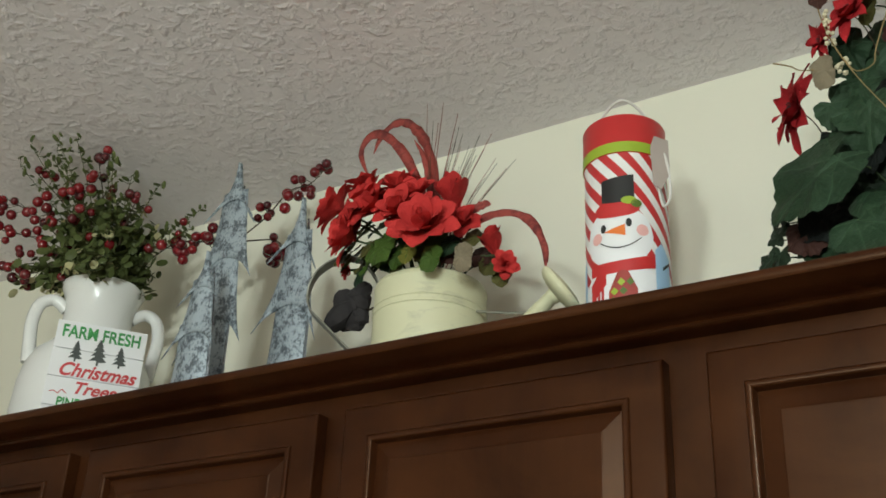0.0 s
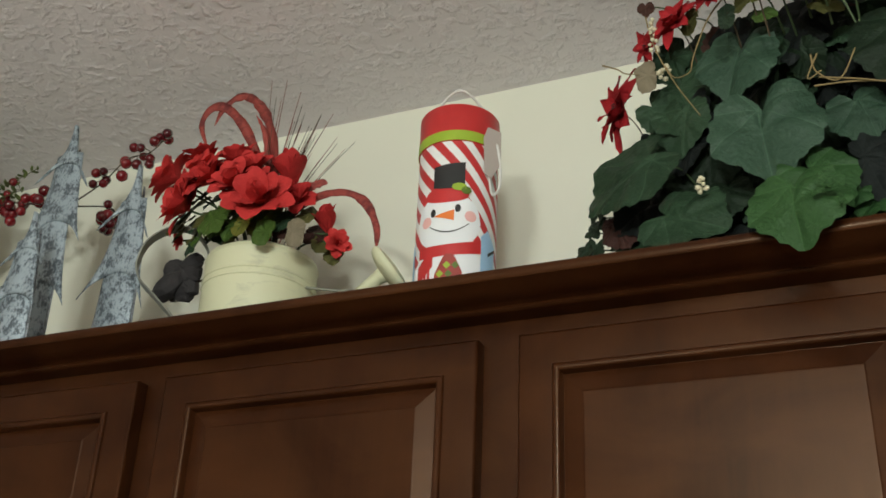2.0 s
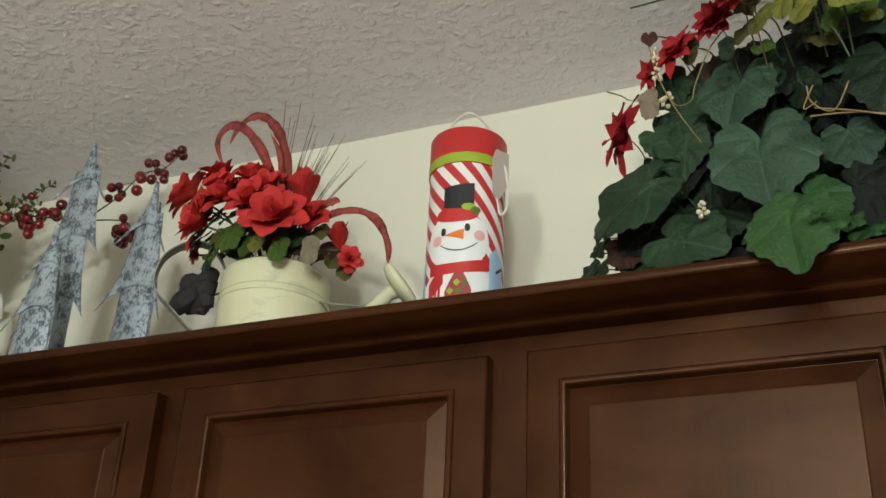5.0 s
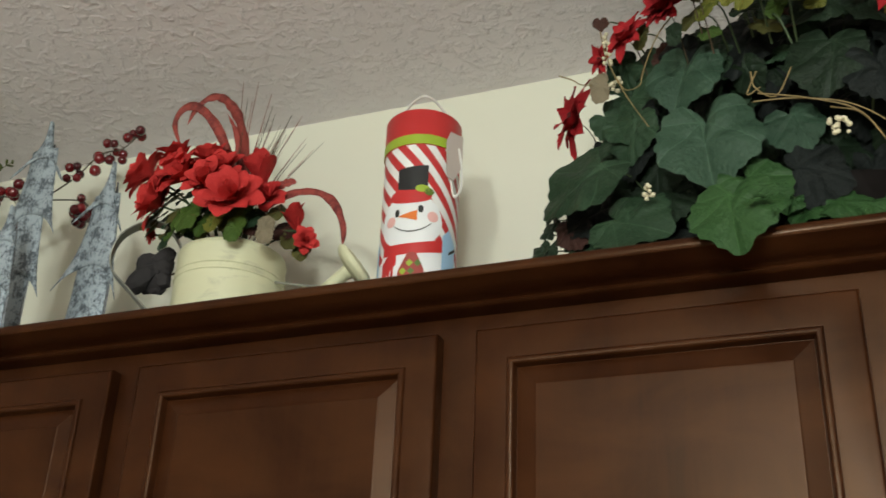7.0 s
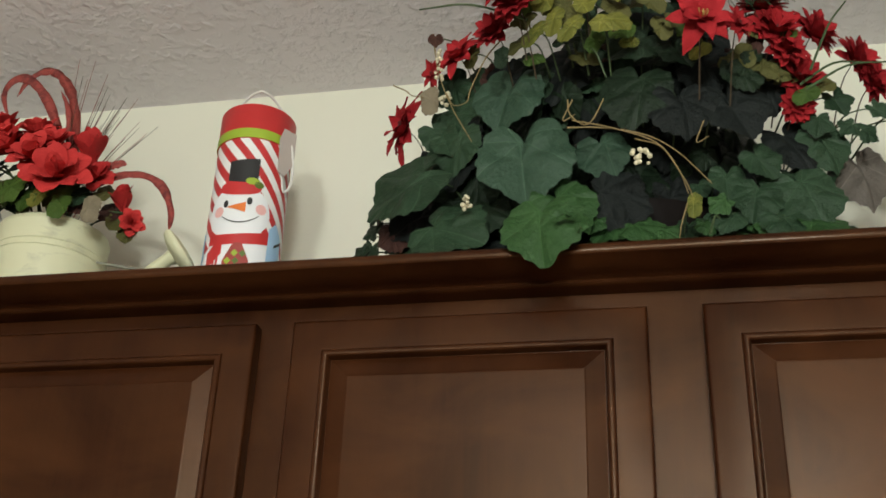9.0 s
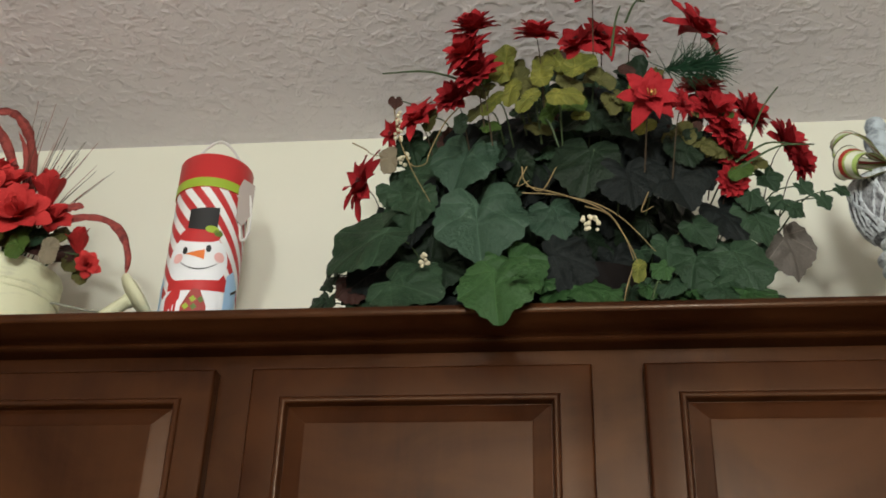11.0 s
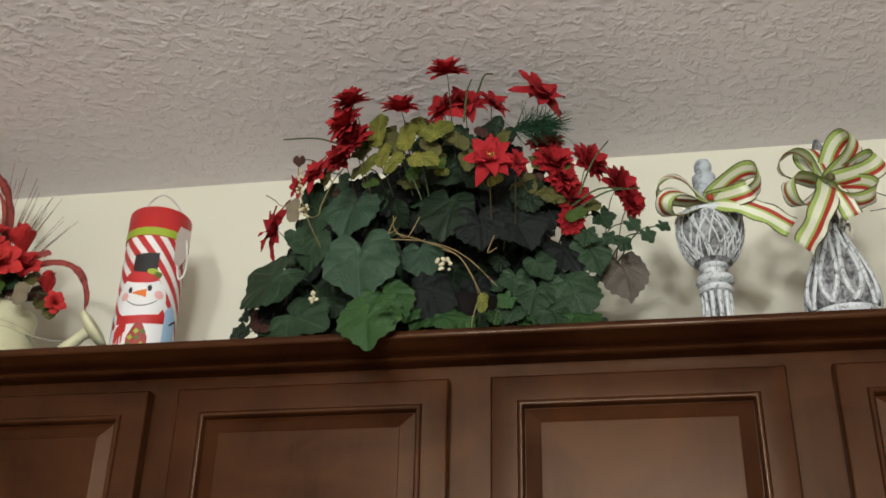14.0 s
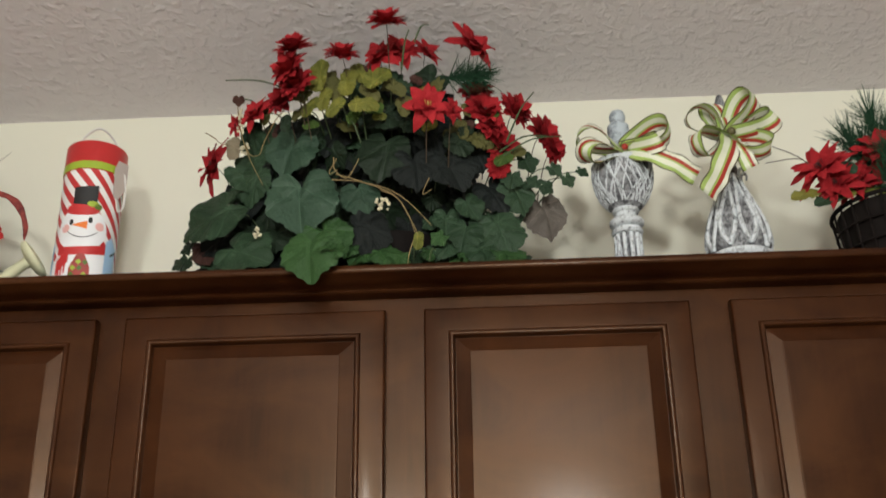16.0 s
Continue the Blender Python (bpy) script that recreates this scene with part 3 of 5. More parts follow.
rod(smooth_line([((TR + d) * math.cos(side + s), (TR + d) * math.sin(side + s), H + z) for d, s, z in ((0.003, -0.05, -0.030), (0.012, 0.0, -0.06), (0.011, 0.1, -0.10), (0.004, 0.02, -0.115), (0.003, -0.12, -0.09))], 20), 0.0016, 8, bm)
part("side_cord", bm, CORD, tube, "white side cord")
bm = bmesh.new()
m = Matrix.Translation(((TR + 0.006) * math.cos(side - 0.22), (TR + 0.006) * math.sin(side - 0.22), H - 0.062)) @ Matrix.Rotation(side + radians(58), 4, "Z")
outline = [(0.000, 0.034), (0.017, 0.030), (0.017, -0.014), (0.006, -0.036), (-0.003, -0.030), (-0.005, 0.018)]
f = bm.faces.new([bm.verts.new(m @ Vector((x, 0, z))) for x, z in outline])
ext = bmesh.ops.extrude_face_region(bm, geom=[f])
bmesh.ops.translate(bm, verts=[v for v in ext["geom"] if isinstance(v, bmesh.types.BMVert)], vec=m.to_3x3() @ Vector((0, 0.0008, 0)))
part("tag", bm, TAG, tube, "blank grey card tag", False)

# ---- tin trees ----
def tin_sheet(name, parent, z_top, top, z_mid, west, east, out, step, mat):
    """One bowed tier of sheet tin: narrow at the top, its lower corners drawn out into hanging points."""
    cols, rows = 14, 12
    bm = bmesh.new()
    grid = []
    for i in range(rows + 1):
        u = i / rows
        row = []
        for k in range(cols + 1):
            f = 2 * k / cols - 1
            tip = west if f < 0 else east
            low = z_mid + (tip[1] - z_mid) * abs(f) ** 2.6
            mid_x = (west[0] + east[0]) / 2 * 0.5 + (top[0] + top[1]) / 2 * 0.5
            head = top[0] + (top[1] - top[0]) * (f + 1) / 2
            foot = mid_x + (tip[0] - mid_x) * abs(f) ** 1.15
            # the sides run nearly straight and flare only near the points
            w = 0.30 * u + 0.70 * u ** 3
            row.append(bm.verts.new(((head + (foot - head) * w) * 1.06, step + 0.016 * f * f * (0.3 + 0.7 * u) - out * max(0, abs(f) - 0.45) * u ** 2, z_top + (low - z_top) * u)))
        grid.append(row)
    for p, q in zip(grid, grid[1:]):
        for k in range(cols):
            bm.faces.new((p[k], q[k], q[k + 1], p[k + 1]))
    ob = part(name, bm, mat, parent)
    mod = ob.modifiers.new("thickness", "SOLIDIFY")
    mod.thickness, mod.offset = 0.0012, 1
    return ob


def tin_tree(parent, apex, tiers, foot):
    """Tiers from the top down, each (z of its top, (west x, east x), z of its middle, west point, east point); foot is the trunk sheet."""
    for k, (z_top, top, z_mid, west, east) in enumerate([(apex[1], (apex[0] - 0.001, apex[0] + 0.001), *tiers[0]), *tiers[1:]]):
        tin_sheet("tier", parent, z_top, top, z_mid, west, east, 0.030, 0.0016 * k, TIN)
    z_top, top, ends = foot
    tin_sheet("trunk_sheet", parent, z_top, top, 0.0, (ends[0], 0.0), (ends[1], 0.0), 0.0, 0.0016 * len(tiers), TIN)
    # the folded-back flank, in a darker tin
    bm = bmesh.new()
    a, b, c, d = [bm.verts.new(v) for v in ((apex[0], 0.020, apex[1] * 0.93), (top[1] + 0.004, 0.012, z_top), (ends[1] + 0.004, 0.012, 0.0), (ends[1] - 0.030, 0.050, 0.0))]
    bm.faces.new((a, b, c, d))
    part("flank_sheet", bm, TIN_DARK, parent, "darker tin flank", False).modifiers.new("thickness", "SOLIDIFY").thickness = 0.0022


tree = thing("metal_tree", (-1.066, 1.062, TOP), "tall rustic whitewashed tin Christmas tree with dark speckles", "metal tree", "tin trees")
tin_tree(tree, (0.016, 0.414), [(0.350, (-0.036, 0.322), (0.060, 0.302)), (0.368, (-0.010, 0.034), 0.258, (-0.048, 0.205), (0.064, 0.217)), (0.285, (-0.016, 0.030), 0.165, (-0.056, 0.105), (0.059, 0.121))], (0.190, (-0.020, 0.028), (-0.034, 0.030)))
tree = thing("metal_tree", (-1.045, 0.998, TOP + 0.0265), "short rustic whitewashed tin Christmas tree with dark speckles", "metal tree", "tin trees")
tin_tree(tree, (0.024, 0.205), [(0.152, (-0.016, 0.128), (0.054, 0.124)), (0.166, (0.002, 0.036), 0.088, (-0.028, 0.056), (0.057, 0.060))], (0.105, (-0.012, 0.040), (-0.030, 0.046)))
tree = thing("metal_tree", (-0.966, 1.095, TOP), "medium rustic whitewashed tin Christmas tree with dark speckles", "metal tree", "tin trees")
tin_tree(tree, (0.019, 0.345), [(0.274, (-0.034, 0.247), (0.054, 0.222)), (0.292, (-0.006, 0.036), 0.178, (-0.045, 0.146), (0.064, 0.117))], (0.205, (-0.012, 0.040), (-0.052, 0.046)))

# ---- white jug, its sign and its greenery ----
JX, JY = -1.361, 1.115
jug = thing("milk_jug", (JX, JY, TOP), "white glazed two-handled ceramic milk jug holding greenery", "jug", "", 0)
part("body", lathe([(0, 0.001), (0.085, 0.0), (0.092, 0.008), (0.099, 0.03), (0.102, 0.07), (0.1005, 0.115), (0.095, 0.145), (0.084, 0.168), (0.066, 0.184), (0.057, 0.196), (0.0535, 0.21), (0.053, 0.24), (0.055, 0.262), (0.061, 0.276), (0.0645, 0.284), (0.064, 0.288), (0.060, 0.289), (0.056, 0.284), (0.049, 0.26), (0.048, 0.2), (0.0, 0.19)], 56), WHITE_GLAZE, jug)
for s in (1, -1):
    d = Vector((0.62, 0.78, 0)) * s
    path = [d * r + Vector((0, 0, z)) for r, z in ((0.050, 0.244), (0.070, 0.258), (0.090, 0.248), (0.097, 0.218), (0.094, 0.185), (0.090, 0.150))]
    part("handle", rod(smooth_line(path, 20), 0.0095, 10, None, 1.1), WHITE_GLAZE, jug)

sign = thing("wooden_sign", (-1.236, 1.028, TOP), "small white plank sign with green and red Christmas tree lettering", "sign", "", 53)
sign.matrix_basis = pose(-1.236, 1.028, TOP, -3, 0, 53)
SW, SH = 0.126, 0.172
SIGN_WHITE = make_mottled("white_painted_plank", ((0.78, 0.79, 0.80), (0.45, 0.45, 0.44)), ((0.60, 0.0), (0.74, 0.6)), 40, 0.6, 0, 0.12, 0.001, (3, 3, 0.6))
for k in range(4):
    pl = part("plank", box(-SW / 2, SW / 2, -0.006, 0.006, max(0.0268, SH * k / 4 + 0.0004), SH * (k + 1) / 4 - 0.0004, 0.0008), SIGN_WHITE, sign, "", False)
SIGN_GREEN = plain("green_lettering", (0.05, 0.27, 0.07), 0.6, 0.5, 300)
SIGN_RED = plain("red_lettering", (0.55, 0.05, 0.055), 0.6, 0.1, 100)
SIGN_GREY = plain("charcoal_print", (0.075, 0.085, 0.08), 0.6, 0.3, 200)


def lettering(words, x, z, size, material, shear=0.0, wide=1.0):
    cu = bpy.data.curves.new("lettering", "FONT")
    cu.body, cu.size, cu.shear, cu.align_x, cu.extrude, cu.offset = words, size, shear, "CENTER", 0.0003, size * 0.022
    ob = bpy.data.objects.new("lettering", cu)
    data = bpy.data.meshes.new_from_object(ob)
    bpy.data.objects.remove(ob)
    data.materials.clear()
    data.materials.append(material)
    ob = new("lettering", data)
    ob.parent = sign
    ob.matrix_basis = pose(x, -0.0066, z, 90, 0, 0) @ Matrix.Diagonal((wide, 1, 1, 1))
    return ob


lettering("FARM FRESH", 0, 0.147, 0.0262, SIGN_GREEN, 0, 0.76)
lettering("Christmas", 0.002, 0.089, 0.028, SIGN_RED, 0.35, 0.92)
lettering("Trees", 0.002, 0.064, 0.025, SIGN_RED, 0.35, 1.0)
lettering("PINE SPRUCE", 0, 0.043, 0.019, SIGN_GREEN, 0, 0.80)
for x, s in ((-0.031, 0.8), (0.0, 1.0), (0.030, 0.82)):
    bm = bmesh.new()
    for z0, w in ((0.0, 0.0125), (0.008, 0.0105), (0.016, 0.0078), (0.023, 0.005)):
        v = [bm.verts.new((a * s, 0, b * s)) for a, b in ((-w, z0), (-w * 0.3, z0 + 0.0018), (w * 0.3, z0 - 0.0006), (w, z0 + 0.0012), (w * 0.18, z0 + 0.0112), (-w * 0.18, z0 + 0.0112))]
        bm.faces.new(v)
    bm.faces.new([bm.verts.new((a * s, 0, b * s)) for a, b in ((-0.0015, -0.006), (0.0015, -0.006), (0.0015, 0.002), (-0.0015, 0.002))])
    ob = part("printed_tree", bm, SIGN_GREY, sign, "", False)
    ob.location = (x, -0.0068, 0.115)
for s in (-1, 1):
    ob = part("flourish", rod(smooth_line([(s * 0.033, 0, 0.062), (s * 0.040, 0, 0.067), (s * 0.044, 0, 0.061), (s * 0.050, 0, 0.064), (s * 0.056, 0, 0.062)], 14), 0.0006, 5), SIGN_RED, sign)
    ob.location = (0, -0.0066, 0)

greens = thing("berry_bouquet", (JX, JY, TOP + 0.20), "artificial boxwood bouquet with red berry sprays in the jug", "artificial plant")
MOUTH = Vector((JX, JY, TOP + 0.275))
rnd = random.Random(11)
# round leaves on short twigs
for k in range(125):
    a, e = rnd.uniform(0, 6.28), rnd.uniform(0.05, 1.45)
    reach = rnd.uniform(0.06, 0.125 + 0.06 * max(0, e - 0.4))
    d = Vector((math.cos(a) * math.cos(e), math.sin(a) * math.cos(e) * 0.8 - 0.15, math.sin(e) * 0.9)) * reach
    end = MOUTH + d + Vector((0.0, -0.01, 0.01))
    twig = smooth_line([MOUTH + Vector((d.x * 0.25, d.y * 0.25, -0.02)), MOUTH + d * 0.6 + Vector((0, 0, 0.012)), end], 6)
    bm = rod(twig, 0.0009, 4)
    for j in range(32):
        p = twig[1 + j % 6]
        n = Vector((rnd.gauss(0, 1), rnd.gauss(-0.4, 1), rnd.gauss(0.5, 1))).normalized()
        u = n.orthogonal().normalized()
        w = n.cross(u)
        r = rnd.uniform(0.006, 0.0105)
        c = Vector((0, 0, max(0, MOUTH.z + 0.012 - p.z) if j % 6 < 3 else 0)) + p + n * 0.004 + Vector((rnd.gauss(0, 0.009), rnd.gauss(0, 0.009), rnd.gauss(0, 0.009)))
        ring = [bm.verts.new(c + (u * math.cos(t) * r + w * math.sin(t) * r * 0.75)) for t in [6.283 * q / 7 for q in range(7)]]
        mid = bm.verts.new(c - n * 0.0022)
        for q in range(7):
            bm.faces.new((ring[q], ring[(q + 1) % 7], mid))
    worldly("leaf_sprig", bm, LEAF_CREAM if k % 7 == 0 else LEAF_BOX, greens)
# thin green sprays, reaching for the ceiling
for end in ((-1.385, 0.94, 2.585), (-1.318, 0.94, 2.575), (-1.232, 1.02, 2.53), (-1.18, 1.12, 2.505), (-1.34, 0.95, 2.56), (-1.17, 1.10, 2.46), (-1.27, 1.0, 2.56), (-1.43, 0.96, 2.57), (-1.36, 0.97, 2.585), (-1.30, 0.96, 2.58), (-1.245, 0.99, 2.545), (-1.205, 1.05, 2.52)):
    e = Vector(end)
    line = smooth_line([MOUTH, MOUTH.lerp(e, 0.5) + Vector((0, 0, 0.02)), e], 12)
    bm = rod(line, 0.0011, 4, None, 0.4)
    for j in range(3, 13):
        for s in (-1, 1, 1):
            q = line[j] + Vector((rnd.uniform(-0.012, 0.012), rnd.uniform(-0.01, 0.01), rnd.uniform(-0.004, 0.012)))
            bmesh.ops.create_icosphere(bm, subdivisions=1, radius=rnd.uniform(0.0025, 0.0052), matrix=Matrix.Translation(q) @ Matrix.Rotation(rnd.uniform(0, 3), 4, "X") @ Matrix.Diagonal((1, 0.35, 1.6, 1)))
            rod([line[j], q], 0.0005, 3, bm)
    worldly("thin_spray", bm, LEAF_BOX, greens)


def berry_spray(parent, points, count, radius, spread, seed):
    r = random.Random(seed)
    line = smooth_line(points, 18)
    bm = rod(line, 0.0013, 5, None, 0.6)
    for k in range(count):
        j = r.randint(5, 18) if k > 1 else 18 - k
        p = line[j] + Vector((r.uniform(-1, 1), r.uniform(-1, 0.6), r.uniform(-1, 1))) * spread * (0.4 if k < 2 else 1)
        p.z, p.y = min(p.z, CEIL_Z - 0.014), min(p.y, WALL_Y - 0.014)
        rod([line[j], line[j].lerp(p, 0.6) + Vector((0, 0, 0.002)), p], 0.0006, 4, bm)
        berry(parent, p, radius * r.uniform(0.8, 1.15))
    worldly("berry_stem", bm, STEM, parent)


SPRAYS = [((-1.48, 0.975, 2.535), 15), ((-1.48, 1.02, 2.43), 9), ((-1.45, 1.02, 2.405), 6), ((-1.395, 0.97, 2.552), 8), ((-1.278, 0.99, 2.552), 12), ((-1.33, 1.0, 2.52), 9), ((-1.40, 1.0, 2.50), 8), ((-1.50, 1.0, 2.49), 12), ((-1.235, 1.04, 2.50), 7)]
for i, (end, count) in enumerate(SPRAYS):
    e = Vector(end)
    berry_spray(greens, [MOUTH - Vector((0, 0, 0.02)), MOUTH.lerp(e, 0.55) + Vector((0, 0, 0.025)), e], count, 0.0082, 0.026, 30 + i)
berry_spray(greens, [MOUTH, (-1.26, 1.12, 2.445), (-1.21, 1.12, 2.455), (-1.165, 1.14, 2.455), (-1.12, 1.15, 2.45)], 30, 0.0085, 0.024, 51)
berry_spray(greens, [(-1.12, 1.15, 2.45), (-1.10, 1.19, 2.51), (-1.06, 1.19, 2.545), (-1.01, 1.18, 2.54), (-0.965, 1.16, 2.545)], 20, 0.0085, 0.018, 52)
berry_spray(greens, [(-1.12, 1.15, 2.45), (-1.09, 1.2, 2.47), (-1.07, 1.2, 2.45), (-1.085, 1.2, 2.43)], 12, 0.0085, 0.02, 53)

# ---- watering can ----
CX, CY, CR = -0.724, 1.105, 0.071
can = thing("watering_can", (CX, CY, TOP), "pale yellow painted metal watering can, worn, holding red flowers", "watering can")
part("body", lathe([(0, 0), (CR * 0.98, 0), (CR, 0.003), (CR, 0.112), (CR + 0.0012, 0.1135), (CR, 0.115), (CR, 0.121), (CR + 0.0012, 0.1225), (CR, 0.124), (CR, 0.148), (CR + 0.0008, 0.150), (CR - 0.001, 0.156), (CR - 0.010, 0.162), (CR - 0.020, 0.165), (CR - 0.021, 0.160), (CR - 0.012, 0.14), (CR - 0.012, 0.09), (0, 0.09)], 64), CAN_PAINT, can)


def band(points, width, thick, across, material, name, parent, label=""):
    """A flat metal band along a line."""
    bm = bmesh.new()
    pts = [Vector(p) for p in points]
    rows = []
    w = Vector(across).normalized() * width / 2
    for i, p in enumerate(pts):
        way = (pts[min(i + 1, len(pts) - 1)] - pts[max(i - 1, 0)]).normalized()
        n = way.cross(w).normalized() * thick / 2
        rows.append([bm.verts.new(p + a) for a in (w + n, w - n, -w - n, -w + n)])
    for p, q in zip(rows, rows[1:]):
        for k in range(4):
            bm.faces.new((p[k], p[(k + 1) % 4], q[(k + 1) % 4], q[k]))
    bm.faces.new(rows[0][::-1])
    bm.faces.new(rows[-1])
    return worldly(name, bm, material, parent, label)


band(smooth_line([(-0.783, 1.085, 2.255), (-0.795, 1.08, 2.292), (-0.822, 1.08, 2.322), (-0.857, 1.08, 2.330), (-0.891, 1.08, 2.318), (-0.904, 1.08, 2.290), (-0.897, 1.08, 2.264), (-0.868, 1.08, 2.235), (-0.828, 1.08, 2.196), (-0.785, 1.085, 2.158)], 40), 0.016, 0.002, (0.45, -0.85, 0.1), ZINC, "handle", can, "worn grey metal band handle")
spout = worldly("spout", rod(smooth_line([(-0.662, 1.098, 2.130), (-0.61, 1.09, 2.160), (-0.568, 1.08, 2.192), (-0.534, 1.072, 2.214)], 14), 0.014, 14, None, 0.55), CAN_PAINT, can)
worldly("brace", rod([(-0.655, 1.10, 2.226), (-0.60, 1.09, 2.209), (-0.560, 1.08, 2.199)], 0.0016, 6), ZINC, can, "thin wire brace")
bm = lathe([(0, -0.002), (0.0088, -0.003), (0.010, 0.002), (0.022, 0.004), (0.0295, 0.007), (0.0325, 0.011), (0.0328, 0.014), (0.031, 0.017), (0.018, 0.020), (0, 0.021)], 36)
bm.transform(Matrix.Translation((-0.536, 1.072, 2.211)) @ Vector((0.80, 0.12, 0.58)).to_track_quat("Z", "Y").to_matrix().to_4x4())
worldly("sprinkler_rose", bm, CAN_PAINT, can, "round pale yellow sprinkler head")

bouquet = thing("red_bouquet", (CX, CY, TOP + 0.10), "bright red silk flowers with grasses and red fronds", "artificial flowers")
CM = Vector((CX, CY, TOP + 0.15))
BLOOMS = [(-0.842, 1.06, 2.394, 0.056, "cup", (-1.0, -0.35, 0.35)), (-0.806, 1.07, 2.416, 0.050, "cup", (-0.3, -0.5, 1.0)), (-0.770, 1.045, 2.366, 0.058, "cup", (-0.3, -1.0, 0.5)), (-0.749, 1.065, 2.396, 0.052, "cup", (0.0, -0.5, 1.0)), (-0.733, 1.04, 2.350, 0.052, "cup", (0.2, -1.0, 0.4)), (-0.688, 1.03, 2.311, 0.062, "cup", (0.45, -1.0, 0.35)), (-0.812, 1.05, 2.337, 0.056, "cup", (-0.8, -0.7, 0.15)), (-0.676, 1.08, 2.358, 0.048, "tulip", (0.05, -0.25, 1.0)), (-0.630, 1.10, 2.297, 0.036, "tulip", (0.15, -0.3, 1.0)), (-0.852, 1.10, 2.323, 0.022, "cup", (-0.7, -0.6, -0.2)), (-0.616, 1.10, 2.280, 0.026, "cup", (0.8, -0.5, -0.3)), (-0.660, 1.07, 2.330, 0.040, "cup", (0.3, -0.8, 0.4)), (-0.788, 1.052, 2.388, 0.050, "cup", (-0.4, -0.9, 0.6)), (-0.722, 1.055, 2.374, 0.046, "cup", (0.1, -0.8, 0.8)), (-0.812, 1.06, 2.364, 0.048, "cup", (-0.6, -0.9, 0.1)), (-0.700, 1.055, 2.342, 0.044, "cup", (0.3, -0.9, 0.4))]
for x, y, z, s, kind, way in BLOOMS:
    c = Vector((x, y, z))
    flower(bouquet, c, Vector(way) + Vector((0, -0.35, 0.1)), s * (1.25 if kind == "cup" else 1.1), kind, PETAL_BRIGHT, None)
    worldly("flower_stem", rod(smooth_line([CM - Vector((0, 0, 0.05)), CM.lerp(c, 0.5) + Vector((0, 0, 0.015)), c], 8), 0.0016, 5), GREEN_STEM, bouquet)
GREENS = [(-0.752, 1.03, 2.303, 0.050, LEAF_FRESH), (-0.772, 1.045, 2.312, 0.044, LEAF_FRESH), (-0.711, 1.03, 2.290, 0.034, LEAF_LIME), (-0.728, 1.035, 2.292, 0.040, LEAF_FRESH), (-0.675, 1.03, 2.272, 0.034, LEAF_FRESH), (-0.669, 1.055, 2.334, 0.028, LEAF_OLIVE), (-0.646, 1.08, 2.316, 0.032, LEAF_OLIVE), (-0.636, 1.10, 2.288, 0.040, LEAF_OLIVE), (-0.650, 1.10, 2.300, 0.038, LEAF_BROWN), (-0.622, 1.11, 2.270, 0.030, LEAF_OLIVE), (-0.700, 1.04, 2.345, 0.028, LEAF_OLIVE), (-0.795, 1.05, 2.352, 0.030, LEAF_OLIVE), (-0.742, 1.06, 2.345, 0.034, LEAF_FRESH), (-0.788, 1.06, 2.330, 0.046, LEAF_OLIVE), (-0.765, 1.065, 2.330, 0.050, LEAF_OLIVE), (-0.740, 1.06, 2.315, 0.050, LEAF_OLIVE), (-0.700, 1.06, 2.305, 0.050, LEAF_OLIVE), (-0.672, 1.07, 2.300, 0.046, LEAF_BROWN), (-0.790, 1.06, 2.365, 0.036, LEAF_OLIVE), (-0.720, 1.07, 2.360, 0.040, LEAF_BROWN), (-0.790, 1.055, 2.298, 0.034, LEAF_FRESH), (-0.735, 1.045, 2.275, 0.034, LEAF_OLIVE)]
leafy = random.Random(61)
GREENS += [(leafy.uniform(-0.81, -0.665), leafy.uniform(1.045, 1.075), leafy.uniform(2.285, 2.36), leafy.uniform(0.028, 0.042), (LEAF_OLIVE, LEAF_FRESH, LEAF_MID)[k % 3]) for k in range(20)]
GREENS += [(leafy.uniform(-0.855, -0.77), leafy.uniform(1.075, 1.10), leafy.uniform(2.310, 2.375), leafy.uniform(0.030, 0.044), (LEAF_OLIVE, LEAF_MID)[k % 2]) for k in range(16)]
for x, y, z, s, mat in GREENS:
    c = Vector((x, y, z))
    piece("leaf", leaf_of(mat, "oval"), bouquet, aimed(c, (c - CM).normalized() + Vector((0, -1.0, 0.5)), (x - CM.x, -0.5, -0.5), s * 1.3))
piece("leaf", leaf_of(LEAF_TAN, "oval"), bouquet, aimed((-0.639, 1.035, 2.268), (0.4, -1, -0.1), (0.1, 0, 1), 0.040), "tan dried leaf")
piece("leaf", leaf_of(PETAL_DUSTY, "oval"), bouquet, aimed((-0.641, 1.08, 2.357), (0.1, -1, 0.3), (1, 0, 0.35), 0.028), "red leaf")


def frond(points, width, seed, parent):
    """A long drooping strap leaf with a toothed edge."""
    r = random.Random(seed)
    line = smooth_line(points, 26)
    bm = bmesh.new()
    rows = []
    for i, p in enumerate(line):
        u = i / 26
        way = (line[min(i + 1, 26)] - line[max(i - 1, 0)]).normalized()
        across = way.cross(Vector((0.25, -1, 0.1))).normalized()
        w = width * 0.5 * (math.sin(math.pi * min(1, u * 0.92 + 0.1)) ** 0.5) * r.uniform(0.72, 1.16)
        fold = way.cross(across) * w * (0.3 + 0.25 * math.sin(3.1 * u + seed))
        rows.append([bm.verts.new(p - across * w + fold), bm.verts.new(p), bm.verts.new(p + across * w + fold)])
    for p, q in zip(rows, rows[1:]):
        for k in range(2):
            bm.faces.new((p[k], q[k], q[k + 1], p[k + 1]))
    ob = worldly("frond", bm, PETAL_DUSTY, parent, "dusty red strap frond")
    ob.modifiers.new("thickness", "SOLIDIFY").thickness = 0.0008


